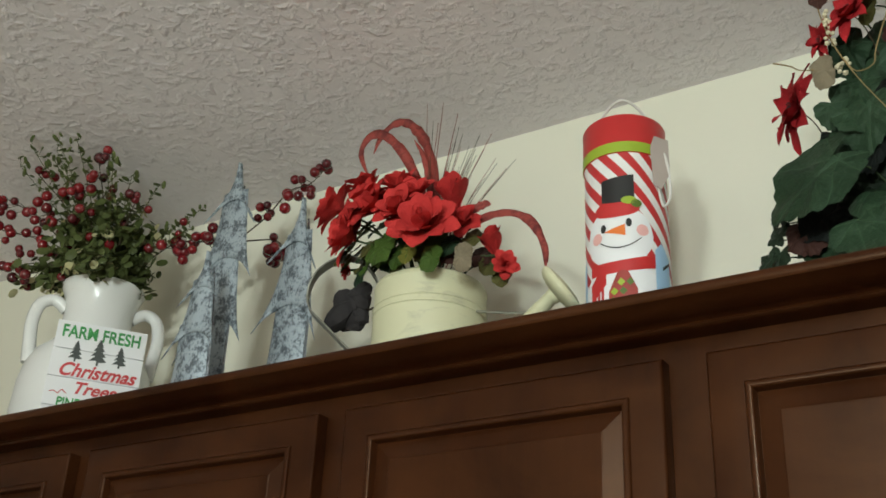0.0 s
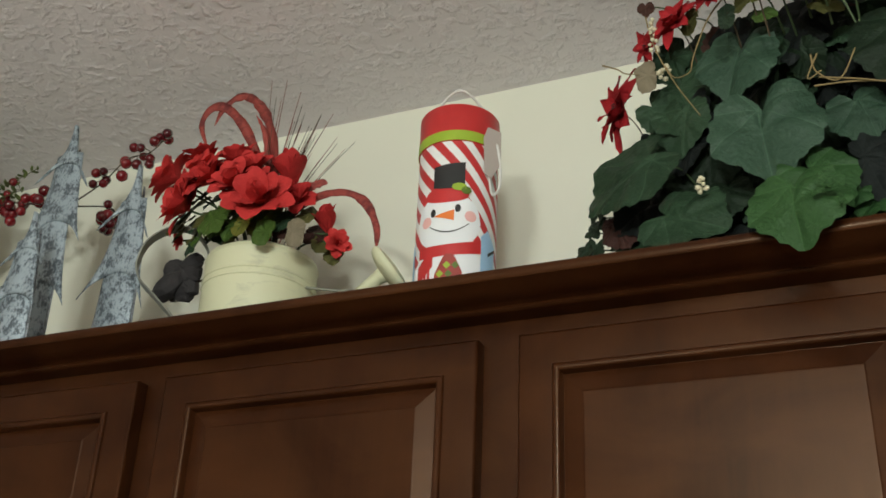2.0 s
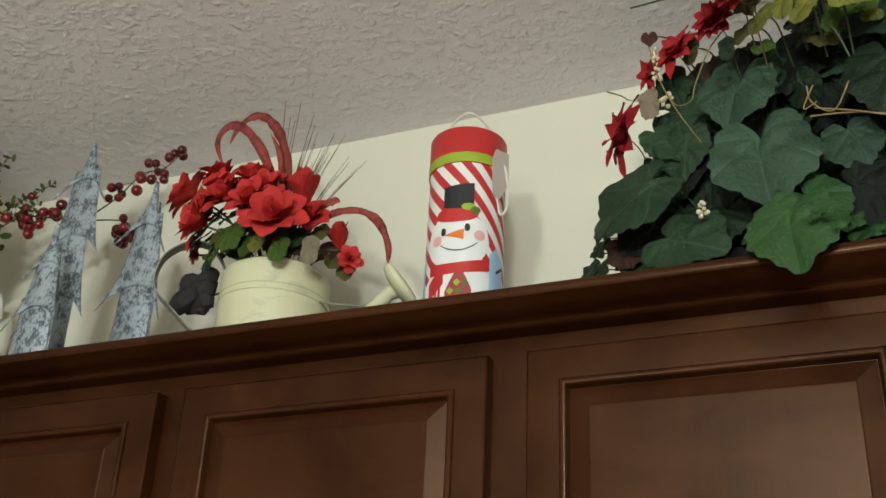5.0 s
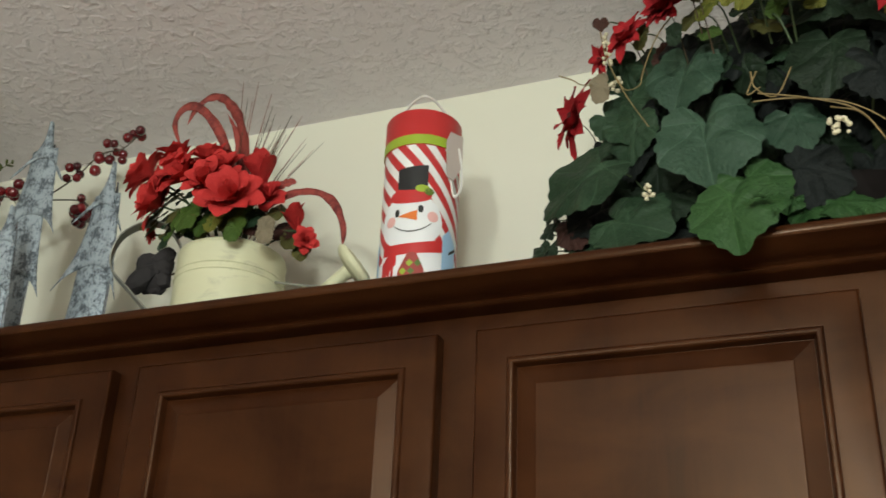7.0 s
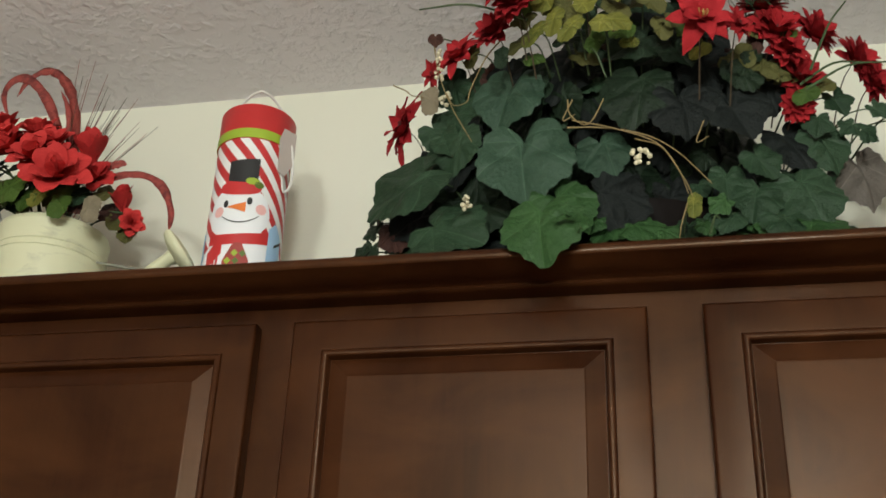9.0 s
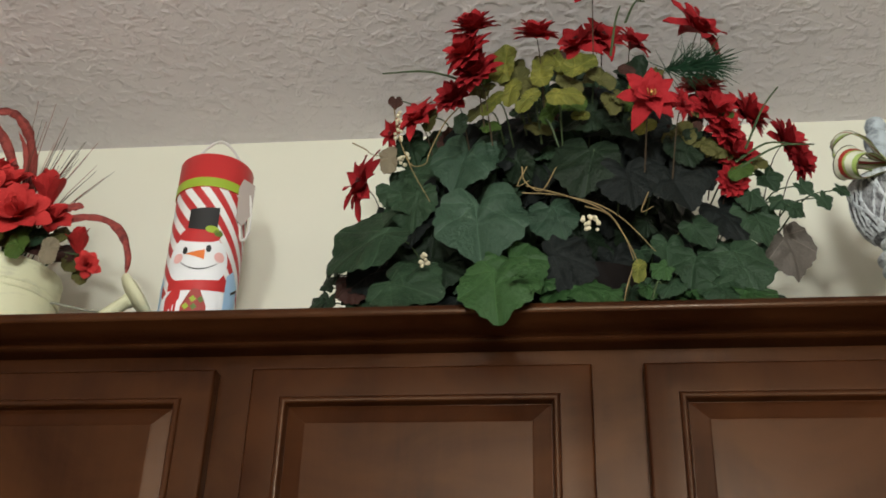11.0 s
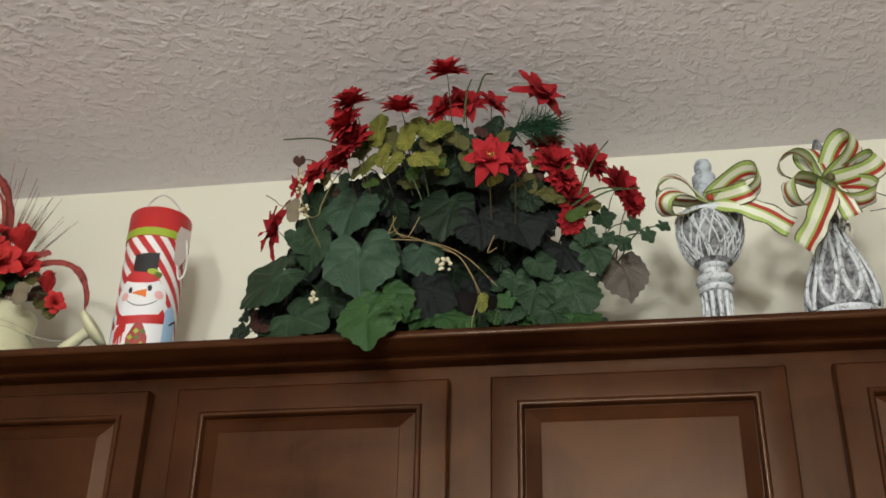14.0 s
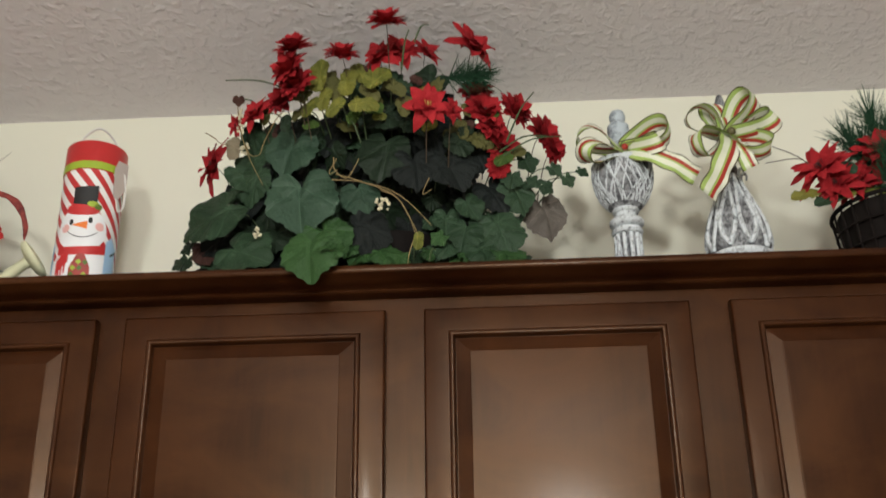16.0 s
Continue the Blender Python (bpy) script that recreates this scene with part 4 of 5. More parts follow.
frond([(-0.712, 1.09, 2.30), (-0.713, 1.085, 2.40), (-0.726, 1.08, 2.470), (-0.750, 1.077, 2.510), (-0.775, 1.075, 2.522), (-0.797, 1.072, 2.505), (-0.807, 1.07, 2.476)], 0.0145, 1, bouquet)
frond([(-0.72, 1.09, 2.30), (-0.735, 1.085, 2.40), (-0.757, 1.075, 2.462), (-0.790, 1.07, 2.502), (-0.814, 1.068, 2.506), (-0.823, 1.063, 2.478), (-0.803, 1.058, 2.432)], 0.0145, 2, bouquet)
frond([(-0.71, 1.09, 2.30), (-0.715, 1.08, 2.38), (-0.728, 1.078, 2.45), (-0.745, 1.076, 2.485)], 0.008, 3, bouquet)
frond([(-0.705, 1.09, 2.30), (-0.655, 1.085, 2.338), (-0.607, 1.08, 2.341), (-0.572, 1.08, 2.323), (-0.552, 1.08, 2.285), (-0.549, 1.08, 2.25)], 0.012, 4, bouquet)
for k in range(34):
    r = random.Random(200 + k)
    top = Vector((-0.705 + 0.09 * (k / 33) + r.uniform(-0.012, 0.012), 1.08 + r.uniform(-0.04, 0.04), 2.505 - 0.07 * (k / 33) ** 1.6 + r.uniform(-0.06, 0.01))) if k else Vector((-0.730, 1.08, 2.541))
    worldly("grass_blade", rod(smooth_line([CM + Vector((r.uniform(-0.01, 0.01), r.uniform(-0.01, 0.01), 0)), CM.lerp(top, 0.55) + Vector((-0.006, 0, 0.014)), top], 8), 0.0010, 3, None, 0.3), STEM if k % 3 else PETAL_DUSTY, bouquet)
# a dark dried bloom behind the handle
bm = bmesh.new()
for k in range(9):
    r = random.Random(300 + k)
    bmesh.ops.create_icosphere(bm, subdivisions=2, radius=r.uniform(0.017, 0.026), matrix=Matrix.Translation((-0.866 + r.uniform(-0.024, 0.020), 1.125 + r.uniform(-0.012, 0.012), 2.274 + r.uniform(-0.024, 0.022))) @ Matrix.Rotation(r.uniform(0, 3), 4, "Y") @ Matrix.Diagonal((1.2, 0.6, 0.8, 1)))
for v in bm.verts:
    v.co += v.normal * 0.005 * noise.noise(v.co * 130)
worldly("dried_bloom", bm, SLATE_BROWN, bouquet, "dark crumpled dried bloom", False)
worldly("flower_stem", rod(smooth_line([CM, (-0.80, 1.12, 2.272), (-0.85, 1.125, 2.27)], 8), 0.0016, 5), STEM, bouquet)

# ---- large ivy arrangement ----
BC = Vector((0.03, 1.09, 2.26))
bush = thing("flower_arrangement", (0.03, 1.10, TOP), "large silk ivy arrangement with red flowers, spilling over the moulding", "artificial flowers")
# Unseen pot, added to hold the leaves and as dark fill beneath them.
pot = worldly("pot", lathe([(0, TOP), (0.085, TOP), (0.10, TOP + 0.02), (0.115, TOP + 0.10), (0.118, TOP + 0.105), (0.11, TOP + 0.105), (0.10, TOP + 0.08), (0, TOP + 0.08)], 32), DARK_POT, bush, "unseen dark brown pot added beneath the leaves")
pot.location = (0.03, 1.125, 0)


def stalk(a, b, radius=0.0013, material=STEM, sag=0.015, name="stem"):
    a, b = Vector(a), Vector(b)
    return worldly(name, rod(smooth_line([a, a.lerp(b, 0.5) + Vector((0, -0.01, sag)), b], 8), radius, 5, None, 0.6), material, bush)


# places, sizes and facings of the blooms and leaves that stand out
GREY_GREEN = [(-0.106, 0.975, 2.340, 0.084, -0.2, 0.1, -0.3, -1.0), (-0.086, 0.962, 2.247, 0.109, 0.0, 0.1, 0.1, -1.0), (0.006, 0.985, 2.263, 0.061, 0.1, 0.1, 0.3, -1.0)]
DEEP_GREEN = [(-0.216, 0.985, 2.234, 0.099, -0.3, 0.3, -1.0, -0.5), (-0.168, 0.975, 2.172, 0.084, -0.2, 0.5, 0.9, -0.5), (-0.163, 1.005, 2.299, 0.061, -0.3, 0.0, -0.2, -1.0), (-0.167, 1.020, 2.343, 0.059, -0.4, 0.1, 0.4, -1.0), (0.129, 0.990, 2.221, 0.041, 0.2, 0.2, 0.0, -1.0), (0.239, 1.015, 2.269, 0.056, 0.3, 0.1, 0.4, -1.0)]
FRONT = [(-0.064, 0.943, 2.153, 0.091, -0.1, 0.3, 0.1, -1.0), (-0.036, 0.965, 2.190, 0.073, 0.2, 0.3, 0.7, -1.0)]
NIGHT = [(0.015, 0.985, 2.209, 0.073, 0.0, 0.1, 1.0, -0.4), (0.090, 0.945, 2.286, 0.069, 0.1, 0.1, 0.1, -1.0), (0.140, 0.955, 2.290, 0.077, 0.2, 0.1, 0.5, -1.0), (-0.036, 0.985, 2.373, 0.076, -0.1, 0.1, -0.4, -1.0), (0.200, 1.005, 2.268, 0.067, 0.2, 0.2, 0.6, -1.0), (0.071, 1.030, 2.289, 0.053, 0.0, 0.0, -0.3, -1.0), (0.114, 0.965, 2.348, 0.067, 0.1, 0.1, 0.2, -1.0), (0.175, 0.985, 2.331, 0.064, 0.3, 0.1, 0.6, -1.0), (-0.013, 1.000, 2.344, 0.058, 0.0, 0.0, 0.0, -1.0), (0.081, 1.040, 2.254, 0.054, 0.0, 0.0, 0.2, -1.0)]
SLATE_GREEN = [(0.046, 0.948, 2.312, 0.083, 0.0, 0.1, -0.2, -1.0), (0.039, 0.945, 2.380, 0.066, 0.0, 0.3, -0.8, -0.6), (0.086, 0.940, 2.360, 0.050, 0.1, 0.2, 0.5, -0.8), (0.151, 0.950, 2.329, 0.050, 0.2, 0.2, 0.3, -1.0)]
EAST = [(0.211, 0.995, 2.198, 0.087, 0.2, 0.2, 0.3, -1.0), (0.165, 0.985, 2.239, 0.046, 0.2, 0.2, 0.6, -0.8), (0.156, 0.985, 2.195, 0.055, 0.1, 0.2, -0.2, -1.0), (0.185, 0.980, 2.161, 0.051, 0.2, 0.5, 0.2, -1.0), (0.130, 0.985, 2.172, 0.041, 0.0, 0.4, -0.5, -1.0)]
LOW = [(0.003, 0.990, 2.171, 0.046, -0.1, 0.6, -0.6, -1.0), (0.033, 0.985, 2.169, 0.049, 0.0, 0.6, 0.4, -1.0), (0.061, 0.985, 2.162, 0.035, 0.1, 0.6, 0.8, -0.6), (0.120, 0.975, 2.187, 0.027, 0.0, 0.2, -0.6, -0.5), (0.217, 0.985, 2.159, 0.055, 0.2, 0.7, 0.5, -0.5), (0.103, 0.985, 2.167, 0.027, 0.1, 0.4, 0.2, -1.0), (-0.010, 0.980, 2.175, 0.025, 0.0, 0.3, -0.4, -1.0), (0.166, 0.980, 2.159, 0.031, 0.0, 0.5, -0.3, -0.6)]
SPRIG = [(0.294, 1.010, 2.310, 0.026, 0.3, 0.1, 0.7, -0.6), (0.265, 1.010, 2.291, 0.026, 0.1, 0.2, -0.6, -0.6), (0.281, 1.010, 2.282, 0.026, 0.3, 0.1, 0.8, -0.5), (0.314, 1.010, 2.292, 0.024, 0.3, 0.0, 0.6, -0.8), (0.253, 1.005, 2.322, 0.035, 0.2, 0.1, 0.5, -1.0), (0.336, 1.010, 2.304, 0.021, 0.3, 0.3, 0.7, -0.3), (0.232, 1.000, 2.293, 0.035, 0.2, 0.1, -0.2, -1.0)]
LIME = [(-0.049, 0.895, 2.422, 0.047, -0.2, 0.0, 0.1, 1.0), (-0.025, 0.885, 2.360, 0.032, -0.1, 0.1, -0.7, -1.0), (-0.009, 0.885, 2.402, 0.042, -0.1, 0.1, 0.1, 1.0), (0.018, 0.880, 2.361, 0.038, 0.1, 0.2, 0.9, 0.1), (0.039, 0.885, 2.405, 0.042, 0.2, 0.1, 0.8, 0.7), (-0.044, 0.900, 2.383, 0.033, -0.2, 0.1, -0.2, -1.0), (0.010, 0.895, 2.423, 0.032, 0.0, 0.0, -0.5, 1.0), (-0.067, 0.915, 2.380, 0.032, -0.3, 0.1, -0.6, -0.6)]
OLIVE = [(-0.149, 0.985, 2.410, 0.030, -0.3, 0.1, -0.2, -1.0), (0.156, 0.945, 2.349, 0.030, 0.1, 0.1, 0.2, -1.0), (0.235, 0.985, 2.331, 0.034, 0.2, 0.1, 0.8, 0.3), (0.175, 0.955, 2.341, 0.039, 0.2, 0.2, 0.9, -0.5), (0.144, 0.950, 2.350, 0.031, 0.0, 0.2, -0.8, -0.5), (-0.080, 0.930, 2.380, 0.036, -0.3, 0.2, -0.8, -0.4), (0.026, 0.900, 2.393, 0.033, 0.1, 0.2, 0.6, -0.6), (0.060, 0.905, 2.401, 0.034, 0.2, 0.1, 0.7, -0.5), (-0.019, 0.905, 2.392, 0.032, -0.1, 0.1, -0.3, -1.0), (0.070, 0.920, 2.377, 0.032, 0.1, 0.2, 0.3, -1.0), (0.192, 0.965, 2.340, 0.030, 0.3, 0.2, 0.5, -0.9), (-0.033, 0.905, 2.407, 0.032, 0.0, 0.0, 0.5, 1.0)]
CLUSTER = [(0.053, 0.855, 2.479, 0.043, "mum", 0.0, 1.4), (-0.084, 0.868, 2.449, 0.043, "mum", -0.2, 1.3), (-0.090, 0.872, 2.418, 0.045, "mum", -0.7, 0.7), (-0.080, 0.882, 2.398, 0.042, "mum", -0.4, 0.4), (-0.012, 0.862, 2.430, 0.038, "mum", 0.1, 1.4), (-0.111, 0.930, 2.400, 0.036, "mum", -0.6, 0.3), (0.180, 0.955, 2.414, 0.040, "mum", 0.1, 1.0), (0.190, 0.955, 2.382, 0.046, "mum", 0.4, 0.4), (0.200, 0.960, 2.362, 0.037, "mum", 0.5, 0.2), (0.237, 1.000, 2.409, 0.046, "mum", 1.2, 0.5), (0.213, 0.985, 2.339, 0.043, "mum", 0.5, 0.1), (0.209, 0.990, 2.308, 0.029, "mum", 0.3, -0.5), (0.277, 1.005, 2.369, 0.046, "mum", 1.3, 0.4), (0.294, 1.010, 2.344, 0.033, "mum", 1.0, -0.2)]
POINSETTIA = [(0.036, 0.930, 2.473, 0.054, "star", -0.5, 0.7), (0.066, 0.940, 2.488, 0.053, "star", 0.3, 0.5), (0.102, 0.960, 2.498, 0.047, "star", 0.8, 0.9), (0.177, 0.915, 2.473, 0.068, "star", 0.7, 0.9), (0.111, 0.872, 2.347, 0.056, "star", 0.1, 0.0), (0.146, 0.885, 2.345, 0.029, "star", 0.9, -0.1), (-0.164, 0.985, 2.413, 0.049, "star", -0.5, 0.5), (-0.198, 1.010, 2.409, 0.035, "star", -0.9, -0.1), (-0.238, 1.045, 2.356, 0.067, "star", -1.3, 0.1)]
VINES = [[(-0.107, 0.940, 2.395), (-0.125, 0.945, 2.375), (-0.142, 0.950, 2.338), (-0.147, 0.955, 2.325), (-0.164, 0.965, 2.329), (-0.176, 0.980, 2.357)],
         [(-0.197, 0.990, 2.452), (-0.192, 0.985, 2.414), (-0.182, 0.975, 2.371), (-0.164, 0.965, 2.322), (-0.141, 0.960, 2.275)],
         [(-0.252, 1.020, 2.404), (-0.233, 1.010, 2.387), (-0.224, 1.005, 2.376), (-0.209, 1.000, 2.368)],
         [(-0.033, 0.930, 2.264), (0.005, 0.925, 2.257), (0.048, 0.920, 2.241), (0.079, 0.925, 2.221), (0.111, 0.940, 2.190)],
         [(-0.028, 0.935, 2.276), (0.016, 0.920, 2.252), (0.058, 0.920, 2.231), (0.078, 0.930, 2.205), (0.087, 0.940, 2.180)],
         [(-0.033, 0.940, 2.306), (-0.030, 0.935, 2.283), (-0.011, 0.930, 2.266), (0.006, 0.930, 2.297), (-0.005, 0.930, 2.272)],
         [(0.037, 0.935, 2.247), (0.063, 0.925, 2.228), (0.083, 0.930, 2.193), (0.091, 0.940, 2.177)],
         [(-0.027, 0.930, 2.299), (-0.038, 0.935, 2.277), (-0.025, 0.935, 2.283)],
         [(0.087, 0.945, 2.177), (0.078, 0.950, 2.150), (0.075, 0.960, 2.135)],
         [(0.108, 0.940, 2.266), (0.099, 0.940, 2.241), (0.112, 0.940, 2.247)]]
BLADES = [[(-0.072, 0.900, 2.388), (-0.201, 0.930, 2.442)], [(0.224, 0.960, 2.333), (0.268, 0.950, 2.412)], [(0.218, 0.970, 2.315), (0.308, 0.985, 2.353)], [(0.213, 0.970, 2.322), (0.285, 0.985, 2.355)], [(0.072, 0.890, 2.421), (0.085, 0.870, 2.478)], [(0.091, 0.890, 2.469), (0.114, 0.880, 2.492)], [(-0.009, 0.920, 2.358), (0.010, 0.920, 2.317)], [(0.106, 0.960, 2.143), (0.116, 0.950, 2.155)]]
for x, y, z, s, kind, nx, nz in CLUSTER + POINSETTIA:
    c = Vector((x, y, z))
    flower(bush, c, (nx, -0.95, nz * 0.7), s * (1.40 if kind == "mum" else 1.18), kind, PETAL, "gold" if (nx, nz) == (0.1, 0.0) else "dark")
    stalk((0.05 + (x - 0.05) * 0.9, y + 0.06, z - 0.06), c, 0.0009, STEM)


def foliage(rows, material, kind="ivy", grow=1.04, label=""):
    for x, y, z, s, nx, nz, tx, tz in rows:
        c = Vector((x, y, z))
        piece("leaf", leaf_of(material, kind), bush, aimed(c, (nx, -1, nz), (tx, -0.1, tz), s * grow), label)
        hold = c + Vector((-tx, 0.3, -tz)) * s * 0.22
        stalk((0.03 + (hold.x - 0.03) * 0.8, y + 0.07, hold.z - 0.02), hold, 0.0012, GREEN_STEM)


foliage(GREY_GREEN, LEAF_SAGE)
foliage(DEEP_GREEN, LEAF_MID, "ivy", 1.12)
foliage(FRONT, LEAF_LIGHT)
foliage(NIGHT, LEAF_SLATE_SHADE)
foliage(SLATE_GREEN, LEAF_DARK_SHADE)
foliage(EAST, LEAF_MID)
foliage(LOW, LEAF_LIGHT, "lobed", 1.1)
foliage(SPRIG, LEAF_MID, "lobed", 1.1)
foliage(LIME, LEAF_LIME, "oval", 1.2)
foliage(OLIVE, LEAF_OLIVE, "oval", 1.15)
foliage([(0.284, 1.065, 2.259, 0.078, 0.4, 0.0, 0.3, -1.0)], LEAF_GREY, "ivy", 1.0, "grey-brown underside of a leaf")
foliage([(-0.241, 1.030, 2.201, 0.052, -0.3, 0.2, 0.3, -1.0)], LEAF_BROWN, "ivy", 1.0, "dry brown leaf")
foliage([(-0.198, 1.000, 2.364, 0.044, -0.3, 0.1, 0.1, -1.0)], LEAF_TAN, "oval", 1.0, "tan dried leaf")
foliage([(-0.194, 0.985, 2.440, 0.020, 0.2, 0.0, 0.1, -1.0)], LEAF_BROWN, "ivy", 1.0)
foliage([(0.091, 0.940, 2.167, 0.028, 0.0, 0.0, -0.1, -1.0)], LEAF_LIME, "oval", 1.0)
foliage([(-0.271, 1.045, 2.213, 0.026, -0.4, 0.2, -0.6, 0.6), (-0.272, 1.045, 2.191, 0.028, -0.4, 0.2, -0.3, -0.9), (-0.266, 1.045, 2.233, 0.024, -0.4, 0.2, 0.1, 1.0), (-0.283, 1.045, 2.188, 0.022, -0.4, 0.2, -0.9, -0.4)], LEAF_DARK_SHADE, "lobed", 1.2)
# filler leaves deep inside, their near-black colours painting in the shade
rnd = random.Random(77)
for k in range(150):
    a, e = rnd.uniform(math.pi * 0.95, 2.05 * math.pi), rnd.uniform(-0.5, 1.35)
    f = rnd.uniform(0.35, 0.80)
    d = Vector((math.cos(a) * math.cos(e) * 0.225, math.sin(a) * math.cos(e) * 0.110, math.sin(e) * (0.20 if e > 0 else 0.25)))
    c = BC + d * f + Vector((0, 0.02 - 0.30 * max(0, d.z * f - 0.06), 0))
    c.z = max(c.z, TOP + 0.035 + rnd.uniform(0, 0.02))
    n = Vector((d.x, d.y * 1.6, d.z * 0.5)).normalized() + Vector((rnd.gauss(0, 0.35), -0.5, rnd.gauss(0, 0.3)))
    piece("leaf", leaf_of(LEAF_DARK_SHADE if k % 3 else LEAF_SLATE_SHADE, "ivy" if k % 3 else "lobed"), bush, aimed(c, n, (rnd.gauss(0, 0.6), 0, -1), rnd.uniform(0.045, 0.080)))
# the west flank, down to the cabinet's top, filled partly with shade-dark leaves
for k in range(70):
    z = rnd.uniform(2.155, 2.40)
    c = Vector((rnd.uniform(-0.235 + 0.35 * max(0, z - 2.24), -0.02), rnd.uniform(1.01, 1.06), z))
    piece("leaf", leaf_of((LEAF_DARK_SHADE, LEAF_MID, LEAF_SLATE_SHADE)[k % 3], "ivy" if k % 4 else "lobed"), bush, aimed(c, (rnd.gauss(-0.3, 0.3), -1, rnd.gauss(0.1, 0.3)), (rnd.gauss(-0.2, 0.8), 0, -1), rnd.uniform(0.045, 0.080)))
# the leaves that carry the blooms, mostly darkened to read as shade
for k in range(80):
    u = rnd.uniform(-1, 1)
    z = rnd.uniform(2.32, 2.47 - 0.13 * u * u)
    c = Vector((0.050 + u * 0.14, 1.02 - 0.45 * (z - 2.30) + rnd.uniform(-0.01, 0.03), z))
    piece("leaf", leaf_of((LEAF_DARK_SHADE, LEAF_SLATE_SHADE, LEAF_DARK_SHADE, LEAF_MID)[k % 4], ("ivy", "oval", "lobed")[k % 3]), bush, aimed(c, (rnd.gauss(u * 0.5, 0.3), -1, rnd.gauss(0.1, 0.4)), (rnd.gauss(0, 0.8), 0, rnd.gauss(-0.5, 0.7)), rnd.uniform(0.032, 0.060)))
# leaves behind the blooms, up to the ceiling line, coloured dark for shade
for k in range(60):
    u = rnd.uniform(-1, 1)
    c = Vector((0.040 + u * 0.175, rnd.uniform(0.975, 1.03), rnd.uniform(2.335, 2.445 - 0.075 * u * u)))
    piece("leaf", leaf_of((LEAF_DARK_SHADE, LEAF_SLATE_SHADE, LEAF_BROWN, LEAF_DARK_SHADE)[k % 4], ("ivy", "oval")[k % 2]), bush, aimed(c, (rnd.gauss(u * 0.5, 0.4), -1, rnd.gauss(0.1, 0.4)), (rnd.gauss(0, 0.8), 0, rnd.gauss(0.2, 0.8)), rnd.uniform(0.038, 0.060)))
# small olive and lime leaves between the blooms
for k in range(46):
    x = rnd.uniform(-0.11, 0.24)
    z = rnd.uniform(2.355, 2.435) - 0.36 * max(0, x - 0.09)
    c = Vector((x, 0.925 - 0.25 * (z - 2.36) + 0.25 * max(0, x - 0.08) + rnd.uniform(-0.012, 0.02), z))
    piece("leaf", leaf_of((LEAF_OLIVE, LEAF_LIME, LEAF_DARK_SHADE, LEAF_OLIVE, LEAF_BROWN, LEAF_FRESH)[k % 6], "oval" if k % 3 else "lobed"), bush, aimed(c, (rnd.uniform(-0.7, 0.7), -1, rnd.uniform(-0.5, 0.5)), (rnd.uniform(-1, 1), 0, rnd.uniform(-0.5, 1)), rnd.uniform(0.022, 0.036)))
# small leaves over the cabinet's edge and at the east side
for k in range(44):
    x = rnd.uniform(-0.02, 0.26)
    c = Vector((x, rnd.uniform(0.99, 1.03), rnd.uniform(2.150, 2.178) + (rnd.uniform(0, 0.11) if x > 0.10 and k % 2 else 0)))
    piece("leaf", leaf_of((LEAF_LIGHT, LEAF_MID, LEAF_DARK_SHADE)[k % 3], "lobed" if k % 3 else "oval"), bush, aimed(c, (rnd.gauss(0, 0.4), -1, rnd.uniform(0, 0.8)), (rnd.gauss(0, 1), 0, rnd.gauss(-0.4, 0.6)), rnd.uniform(0.022, 0.042)))
for k in range(6):
    c = Vector((-0.032 + rnd.uniform(-0.014, 0.014), 0.922, 2.148 + rnd.uniform(-0.014, 0.018)))
    piece("leaf", leaf_of(LEAF_LIGHT, "oval"), bush, aimed(c, (rnd.gauss(0, 0.4), -1, rnd.uniform(0, 0.6)), (rnd.gauss(0, 1), 0, rnd.gauss(0, 0.6)), rnd.uniform(0.010, 0.018)))
# tendrils, blades and berries
for v in VINES:
    worldly("tendril", rod(smooth_line(v, 20), 0.0009, 6, None, 0.6), STRAW, bush, "thin straw-coloured tendril")
for a, b in BLADES:
    stalk(a, b, 0.0016, GREEN_STEM, 0.006, "grass_blade")
for base, count, sp in (((-0.186, 0.98, 2.400), 16, (0.004, 0.004, 0.020)), ((0.042, 0.925, 2.220), 16, (0.009, 0.004, 0.009)), ((-0.142, 0.955, 2.195), 9, (0.006, 0.004, 0.008)), ((-0.178, 0.985, 2.353), 9, (0.009, 0.004, 0.008))):
    for k in range(count):
        p = Vector(base) + Vector((rnd.uniform(-1, 1) * sp[0], rnd.uniform(-1, 1) * sp[1], rnd.uniform(-1, 1) * sp[2]))
        bm = bmesh.new()
        ball(bm, p, rnd.uniform(0.0022, 0.0032), 1)
        worldly("white_berry", bm, CREAM_BERRY, bush, "tiny cream berry")
pine_tuft("pine_sprig", bush, (0.135, 0.92, 2.422), (0.9, -0.1, 0.0), 260, 0.075, 0.55, 8)

# ---- carved finials with bows ----
RIB_WHITE = plain("cream_ribbon", (0.72, 0.74, 0.60), 0.5, 0.06, 300, 0, 0, 0.3)
RIB_GREEN = plain("lime_ribbon", (0.34, 0.47, 0.12), 0.5, 0.08, 300, 0, 0, 0.3)
RIB_RED = plain("red_ribbon", (0.38, 0.03, 0.018), 0.5, 0.08, 300, 0, 0, 0.3)
RIB_EDGE = plain("olive_ribbon_edge", (0.10, 0.085, 0.035), 0.5, 0.1, 300)
LANES = [(0.0, RIB_EDGE), (0.05, RIB_GREEN), (0.22, RIB_WHITE), (0.50, RIB_GREEN), (0.60, RIB_RED), (0.77, RIB_WHITE), (0.95, RIB_EDGE), (1.0, None)]


